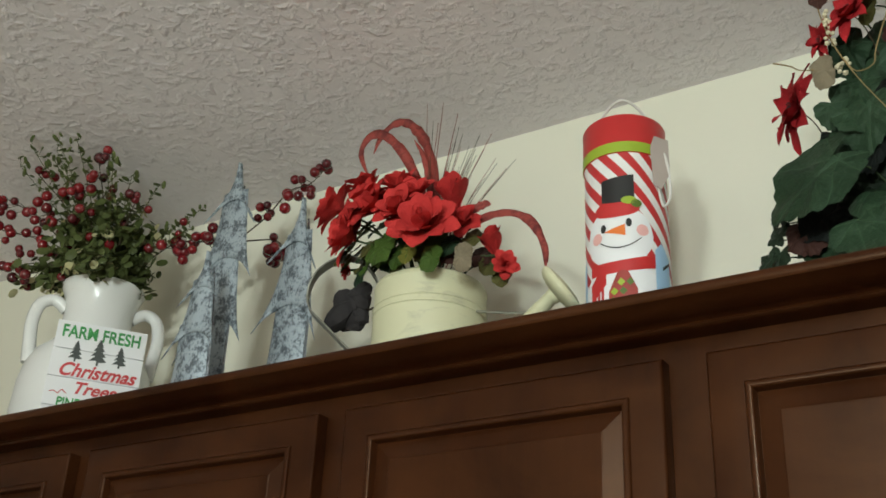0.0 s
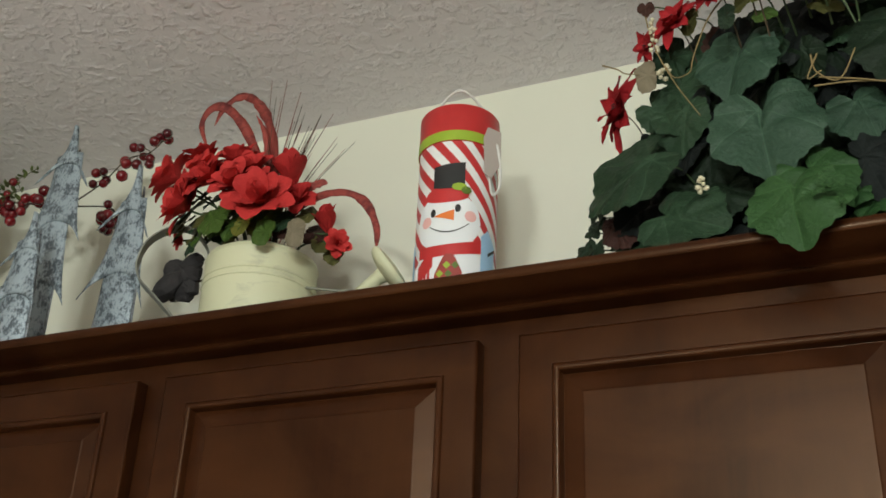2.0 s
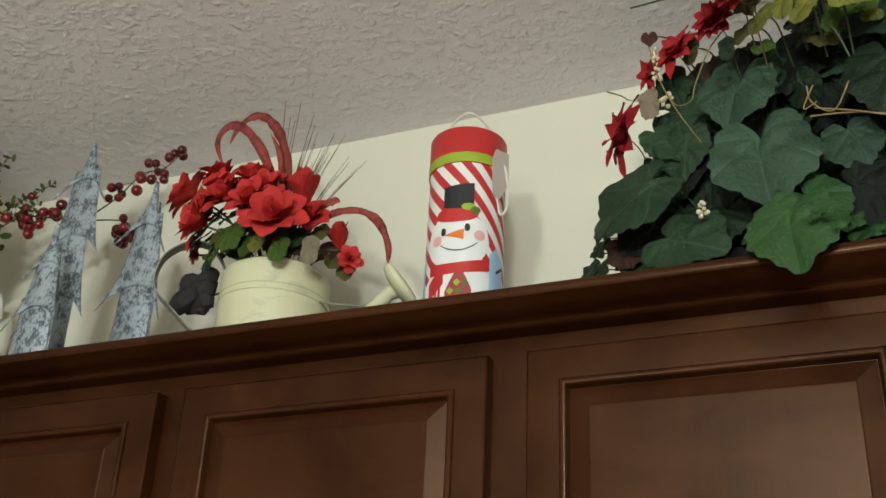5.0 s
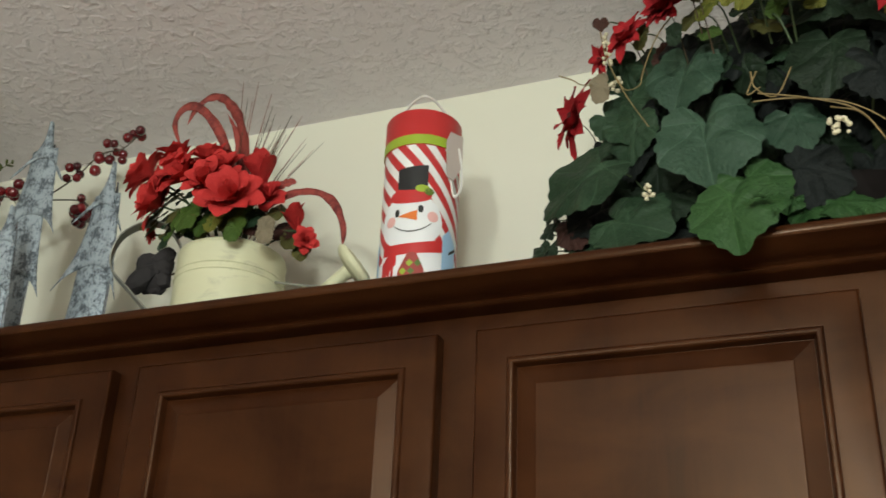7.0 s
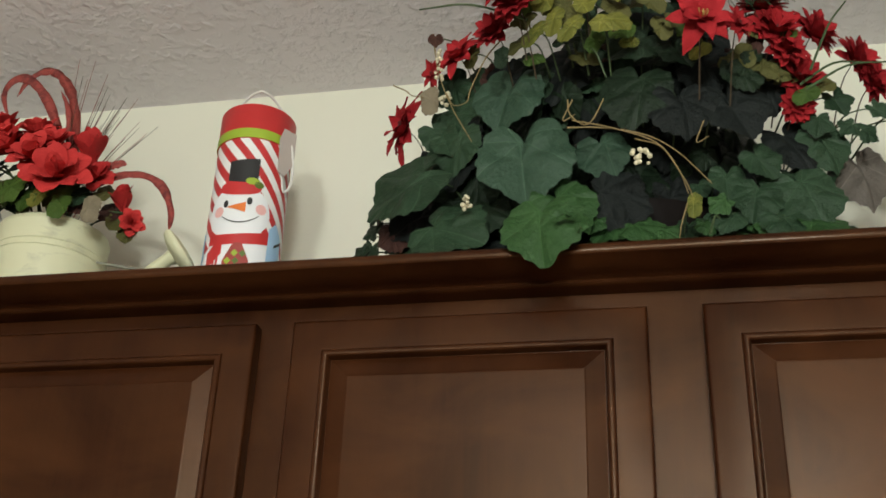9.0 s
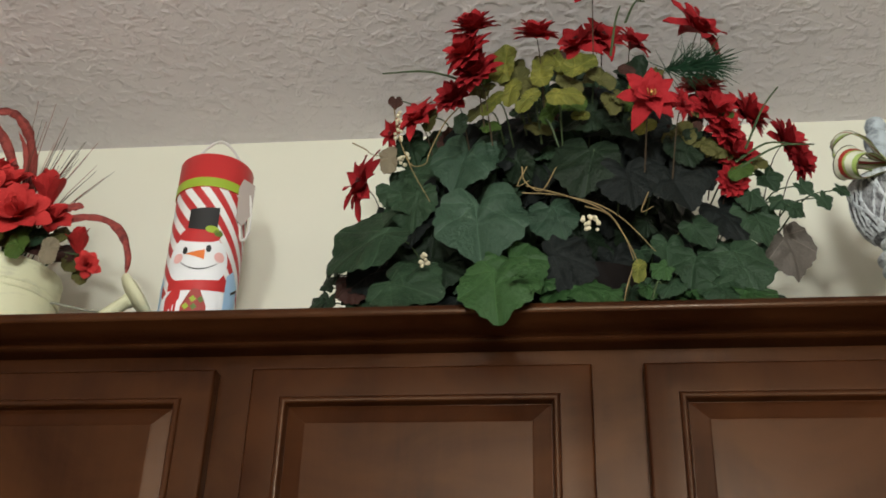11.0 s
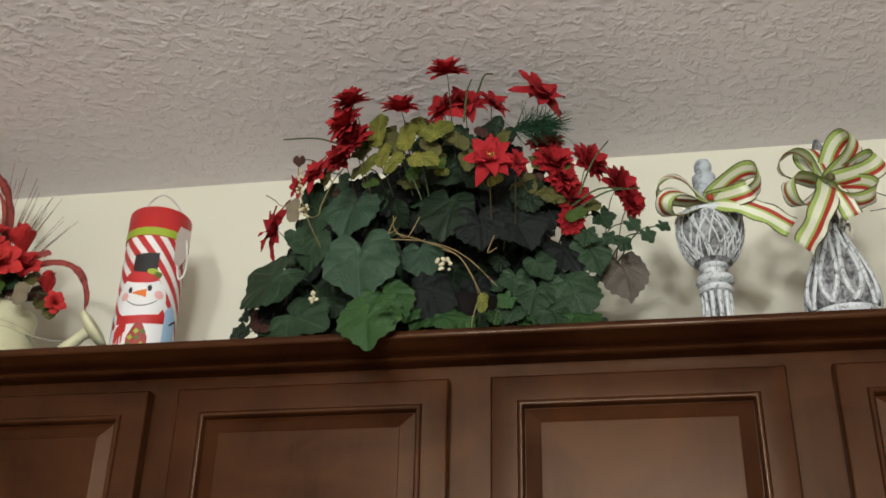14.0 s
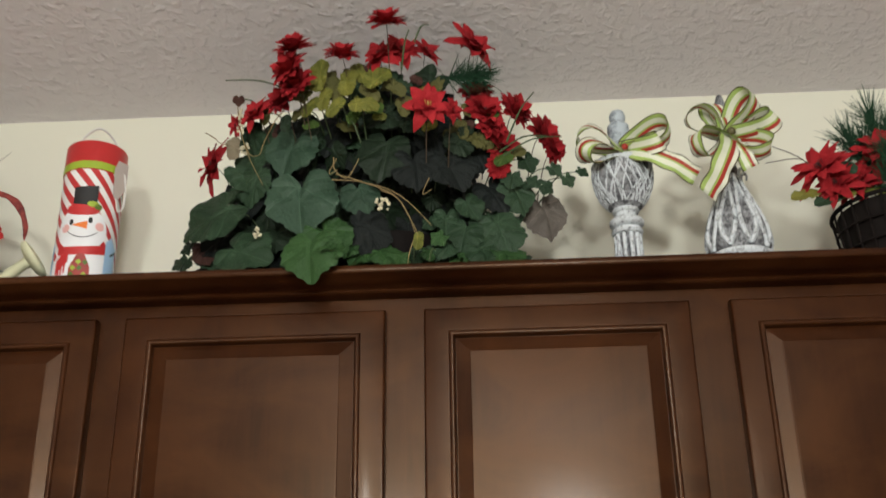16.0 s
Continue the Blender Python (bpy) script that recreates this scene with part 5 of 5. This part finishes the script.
def ribbon(name, line, width, across, parent, twist=0.0):
    """A striped ribbon along a line; across gives the way of its width, twist turns it on the way."""
    bm = bmesh.new()
    rows = []
    n = len(line)
    for i, p in enumerate(line):
        way = (line[min(i + 1, n - 1)] - line[max(i - 1, 0)]).normalized()
        w = Vector(across)
        w = (w - way * w.dot(way)).normalized()
        w = Matrix.Rotation(twist * i / (n - 1), 3, way) @ w
        sway = way.cross(w) * width * 0.10 * math.sin(2.6 * i * 24 / n * 0.35 + len(name))
        rows.append([bm.verts.new(p + w * width * (f - 0.5) + sway * (2 * f - 1) ** 2) for f, _ in LANES])
    for p, q in zip(rows, rows[1:]):
        for k in range(len(LANES) - 1):
            f = bm.faces.new((p[k], q[k], q[k + 1], p[k + 1]))
            f.material_index = k
    ob = worldly(name, bm, [m for _, m in LANES[:-1]], parent)
    ob.modifiers.new("thickness", "SOLIDIFY").thickness = 0.0007
    return ob


def bow_loop(parent, c, end, fat, width, tilt, twist=0.0):
    """One loop of a bow, out from the knot at c to end and back."""
    c, end = Vector(c), Vector(end)
    d = end - c
    side = d.cross(Vector((0, -1, 0))).normalized()
    front = Vector((0, -1, 0))
    over = (side * math.cos(tilt) + front * math.sin(tilt)).normalized()
    L = d.length
    pts = []
    for k in range(29):
        t = 2 * math.pi * k / 28
        u = 0.5 - 0.5 * math.cos(t)
        pts.append(c + d * u + over * fat * L * math.sin(t) * u ** 0.6)
    return ribbon("ribbon_loop", pts, width, d.cross(over), parent, twist)


def ring_cuts(bm, count, depth, z0, z1):
    """Flutes cut round a turned shape between two heights."""
    for v in bm.verts:
        if z0 < v.co.z < z1:
            a = math.atan2(v.co.y, v.co.x)
            s = 1 - depth * (0.5 + 0.5 * math.cos(count * a)) ** 2
            v.co.x, v.co.y = v.co.x * s, v.co.y * s


f1 = thing("carved_finial", (0.404, 1.052, TOP), "whitewashed carved wooden urn finial tied with a ribbon bow", "finial", "carved finials")
bm = lathe([(0, 0), (0.032, 0), (0.034, 0.006), (0.030, 0.014), (0.021, 0.018), (0.0185, 0.03), (0.0185, 0.06), (0.0185, 0.085), (0.020, 0.104), (0.0205, 0.106)], 64)
ring_cuts(bm, 11, 0.26, 0.028, 0.1)
part("column", bm, WORN_WASH, f1)
for k in range(11):
    a = 2 * math.pi * (k + 0.5) / 11
    part("flute", rod([(0.0182 * math.cos(a), 0.0182 * math.sin(a), z) for z in (0.024, 0.06, 0.100)], 0.0034, 6), WHITEWASH, f1)
part("collar", lathe([(0.0180, 0.100), (0.0225, 0.102), (0.0240, 0.106), (0.0225, 0.110), (0.0165, 0.111), (0.0165, 0.113), (0.0230, 0.115), (0.0262, 0.119), (0.0265, 0.123), (0.0235, 0.127), (0.0165, 0.129), (0.0160, 0.137), (0.0195, 0.139), (0.0205, 0.142), (0.0190, 0.146)], 48), WHITEWASH, f1)
part("bowl", lathe([(0.0195, 0.144), (0.026, 0.150), (0.036, 0.162), (0.043, 0.178), (0.0462, 0.196), (0.0462, 0.208), (0.0445, 0.216)], 64), WORN_WASH, f1)
carve = random.Random(9)
for s in (1, -1):
    for k in range(24):
        a0, lean = 2 * math.pi * (k + carve.uniform(-0.4, 0.4)) / 24, carve.uniform(0.35, 1.25)
        pts = []
        for j in range(11):
            u = j / 10
            r = float(np.interp(0.150 + 0.064 * u, (0.150, 0.162, 0.178, 0.196, 0.208, 0.216), (0.026, 0.036, 0.043, 0.0462, 0.0462, 0.0445))) + 0.0004
            a = a0 + s * lean * u
            pts.append((r * math.cos(a), r * math.sin(a), 0.150 + 0.064 * u))
        part("cord", rod(pts, carve.uniform(0.0011, 0.0021), 5), WHITEWASH, f1)
part("rim", lathe([(0.0445, 0.213), (0.0475, 0.215), (0.0478, 0.219), (0.0460, 0.222), (0.040, 0.226), (0.026, 0.231), (0.015, 0.236)], 56), WHITEWASH, f1)
TIN_BLUE = make_mottled("blue_grey_whitewash", ((0.46, 0.52, 0.56), (0.16, 0.18, 0.20)), ((0.5, 0.0), (0.62, 1.0)), 80, 0.6)
part("knob", lathe([(0.016, 0.234), (0.0125, 0.242), (0.0125, 0.252), (0.0150, 0.268), (0.0172, 0.284), (0.0168, 0.292), (0.0125, 0.297), (0.0105, 0.301), (0.0125, 0.305), (0.0128, 0.311), (0.0100, 0.318), (0.005, 0.321), (0, 0.3215)], 40), TIN_BLUE, f1, "blue-grey turned knob")
bow1 = thing("ribbon_bow", (0.406, 1.0, 2.338), "striped green, cream and red wired ribbon bow on the urn finial", "bow", "ribbon bows")
C1 = (0.405, 1.022, 2.345)
bow_loop(bow1, C1, (0.334, 1.000, 2.366), 0.30, 0.034, 0.8, 0.3)
bow_loop(bow1, C1, (0.338, 0.985, 2.322), 0.30, 0.032, 0.9, -0.4)
bow_loop(bow1, C1, (0.474, 0.995, 2.370), 0.36, 0.032, 0.35, 0.4)
bow_loop(bow1, C1, (0.458, 0.985, 2.340), 0.30, 0.031, 0.9, -0.5)
ribbon("ribbon_tail", smooth_line([C1, (0.432, 0.995, 2.326), (0.47, 0.99, 2.306), (0.508, 1.0, 2.284)], 16), 0.033, (0.35, 0.25, 1), bow1, 0.3)
bm = bmesh.new()
ball(bm, (0.405, 1.005, 2.342), 0.0050, 2)
worldly("knot", bm, RIB_RED, bow1, "red knot")

f2 = thing("carved_finial", (0.571, 1.060, TOP), "whitewashed carved wooden bell finial tied with a ribbon bow", "finial", "carved finials")
part("base", lathe([(0, 0), (0.036, 0), (0.038, 0.01), (0.030, 0.02), (0.030, 0.036), (0.045, 0.048), (0.0500, 0.052), (0.0515, 0.056), (0.0500, 0.061), (0.0450, 0.063), (0.040, 0.065)], 56), WHITEWASH, f2)
bm = lathe([(0.0400, 0.063), (0.0465, 0.072), (0.0478, 0.086), (0.0445, 0.108), (0.0350, 0.138), (0.0270, 0.158), (0.0200, 0.176), (0.0145, 0.196), (0.0120, 0.22), (0.0115, 0.25), (0.013, 0.28), (0.0125, 0.31), (0.009, 0.33), (0.004, 0.347), (0, 0.348)], 64)
ring_cuts(bm, 9, 0.10, 0.07, 0.20)
part("bell", bm, WORN_WASH, f2)
for k in range(9):
    a0 = 2 * math.pi * k / 9
    for s in (1, -1):
        pts = []
        for j in range(9):
            u = j / 8
            z = 0.068 + 0.130 * u
            r = float(np.interp(z, (0.063, 0.072, 0.086, 0.108, 0.138, 0.158, 0.176, 0.200), (0.0420, 0.0465, 0.0478, 0.0445, 0.0350, 0.0270, 0.0200, 0.0145)))
            a = a0 + s * 0.27 * math.sin(u ** 0.7 * math.pi)
            pts.append((r * math.cos(a), r * math.sin(a), z))
        part("carved_scroll", rod(pts, 0.0042, 6, None, 0.55), WHITEWASH, f2)
for k in range(7):
    a = 2 * math.pi * k / 7
    part("carved_leaf", rod(smooth_line([(0.014 * math.cos(a), 0.014 * math.sin(a), 0.19), (0.021 * math.cos(a), 0.021 * math.sin(a), 0.205), (0.026 * math.cos(a), 0.026 * math.sin(a), 0.200), (0.025 * math.cos(a), 0.025 * math.sin(a), 0.193)], 8), 0.003, 5, None, 0.5), WHITEWASH, f2)
bow2 = thing("ribbon_bow", (0.571, 1.0, 2.362), "striped green, cream and red wired ribbon bow with long tails", "bow", "ribbon bows")
C2 = (0.570, 1.030, 2.366)
bow_loop(bow2, C2, (0.604, 1.000, 2.426), 0.32, 0.036, 0.8, 0.5)
bow_loop(bow2, C2, (0.508, 1.010, 2.402), 0.36, 0.031, 0.3, 0.3)
bow_loop(bow2, C2, (0.638, 0.995, 2.382), 0.32, 0.034, 0.7, -0.5)
bow_loop(bow2, C2, (0.508, 0.985, 2.326), 0.34, 0.031, 0.5, 0.5)
bow_loop(bow2, C2, (0.618, 0.990, 2.320), 0.36, 0.030, 0.25, 0.4)
bow_loop(bow2, C2, (0.545, 1.03, 2.425), 0.25, 0.030, 1.2, 0.2)
ribbon("ribbon_tail", smooth_line([C2, (0.560, 0.985, 2.330), (0.538, 0.975, 2.280), (0.516, 0.980, 2.242)], 18), 0.038, (1, 0.3, -0.35), bow2, -0.35)
ribbon("ribbon_tail", smooth_line([C2, (0.575, 0.995, 2.33), (0.590, 1.0, 2.295)], 12), 0.026, (1, 0.6, 0.2), bow2, 0.8)
bm = bmesh.new()
ball(bm, (0.570, 1.004, 2.362), 0.006, 2)
worldly("knot", bm, RIB_EDGE, bow2)

# ---- basket of red flowers ----
BX, BY = 0.815, 1.07
basket = thing("flower_basket", (BX, BY, TOP), "dark woven wire basket holding red flowers and pine sprigs", "flower basket")
part("lining", lathe([(0, 0.002), (0.070, 0.002), (0.084, 0.13), (0.078, 0.13), (0.066, 0.012), (0, 0.012)], 36), DARK_POT, basket)
for h, r in ((0.004, 0.075), (0.035, 0.080), (0.066, 0.084), (0.098, 0.088), (0.132, 0.092)):
    ring = [(r * math.cos(t), r * math.sin(t), h) for t in [2 * math.pi * k / 40 for k in range(41)]]
    part("hoop", rod(ring, 0.0034 if h > 0.13 else 0.002, 6), DARK_POT, basket)
for k in range(24):
    a = 2 * math.pi * k / 24
    part("upright", rod([(0.075 * math.cos(a), 0.075 * math.sin(a), 0.0), (0.092 * math.cos(a), 0.092 * math.sin(a), 0.132)], 0.0022, 5), DARK_POT, basket)
posy = thing("red_posy", (BX, BY, TOP + 0.12), "dark red poinsettia flowers with pine needles in the basket", "artificial flowers")
PM = Vector((BX, BY, TOP + 0.12))
for x, y, z, s, k in ((0.694, 1.0, 2.290, 0.092, "spider"), (0.714, 1.005, 2.265, 0.074, "spider"), (0.79, 1.01, 2.320, 0.11, "spider"), (0.86, 1.0, 2.31, 0.11, "spider"), (0.90, 1.05, 2.28, 0.09, "spider"), (0.75, 1.02, 2.275, 0.08, "spider")):
    c = Vector((x, y, z))
    flower(posy, c, (c - PM).normalized() + Vector((-0.2, -0.6, 0)), s, k, PETAL, "dark")
    worldly("flower_stem", rod(smooth_line([PM - Vector((0, 0, 0.05)), PM.lerp(c, 0.5) + Vector((0, 0, 0.01)), c], 8), 0.0016, 5), STEM, posy)
for k, (x, z) in enumerate(((0.668, 2.255), (0.70, 2.245), (0.735, 2.26), (0.73, 2.30), (0.77, 2.26), (0.82, 2.27))):
    piece("leaf", leaf_of(LEAF_MID if k % 2 else LEAF_LIME, "oval"), posy, aimed((x, 1.015, z), (-0.1, -1, 0.5), (-1 + 0.4 * k, 0, -0.2), 0.045))
for k, (w, d) in enumerate((((0.795, 1.05, 2.28), (-0.25, -0.1, 1.0)), ((0.82, 1.06, 2.31), (0.1, 0, 1)), ((0.86, 1.05, 2.30), (0.4, 0, 0.9)), ((0.79, 1.04, 2.29), (-0.5, -0.1, 0.8)), ((0.79, 1.02, 2.24), (0.0, -0.4, 0.5)), ((0.805, 1.05, 2.33), (-0.1, -0.1, 1.0)))):
    pine_tuft("pine_sprig", posy, w, d, 260, 0.10, 0.42, 90 + k)
for end in ((0.625, 1.0, 2.330), (0.612, 1.0, 2.302)):
    worldly("thin_twig", rod(smooth_line([(0.70, 1.02, 2.27), (0.668, 1.0, 2.305), end], 10), 0.0008, 4), STEM, posy)
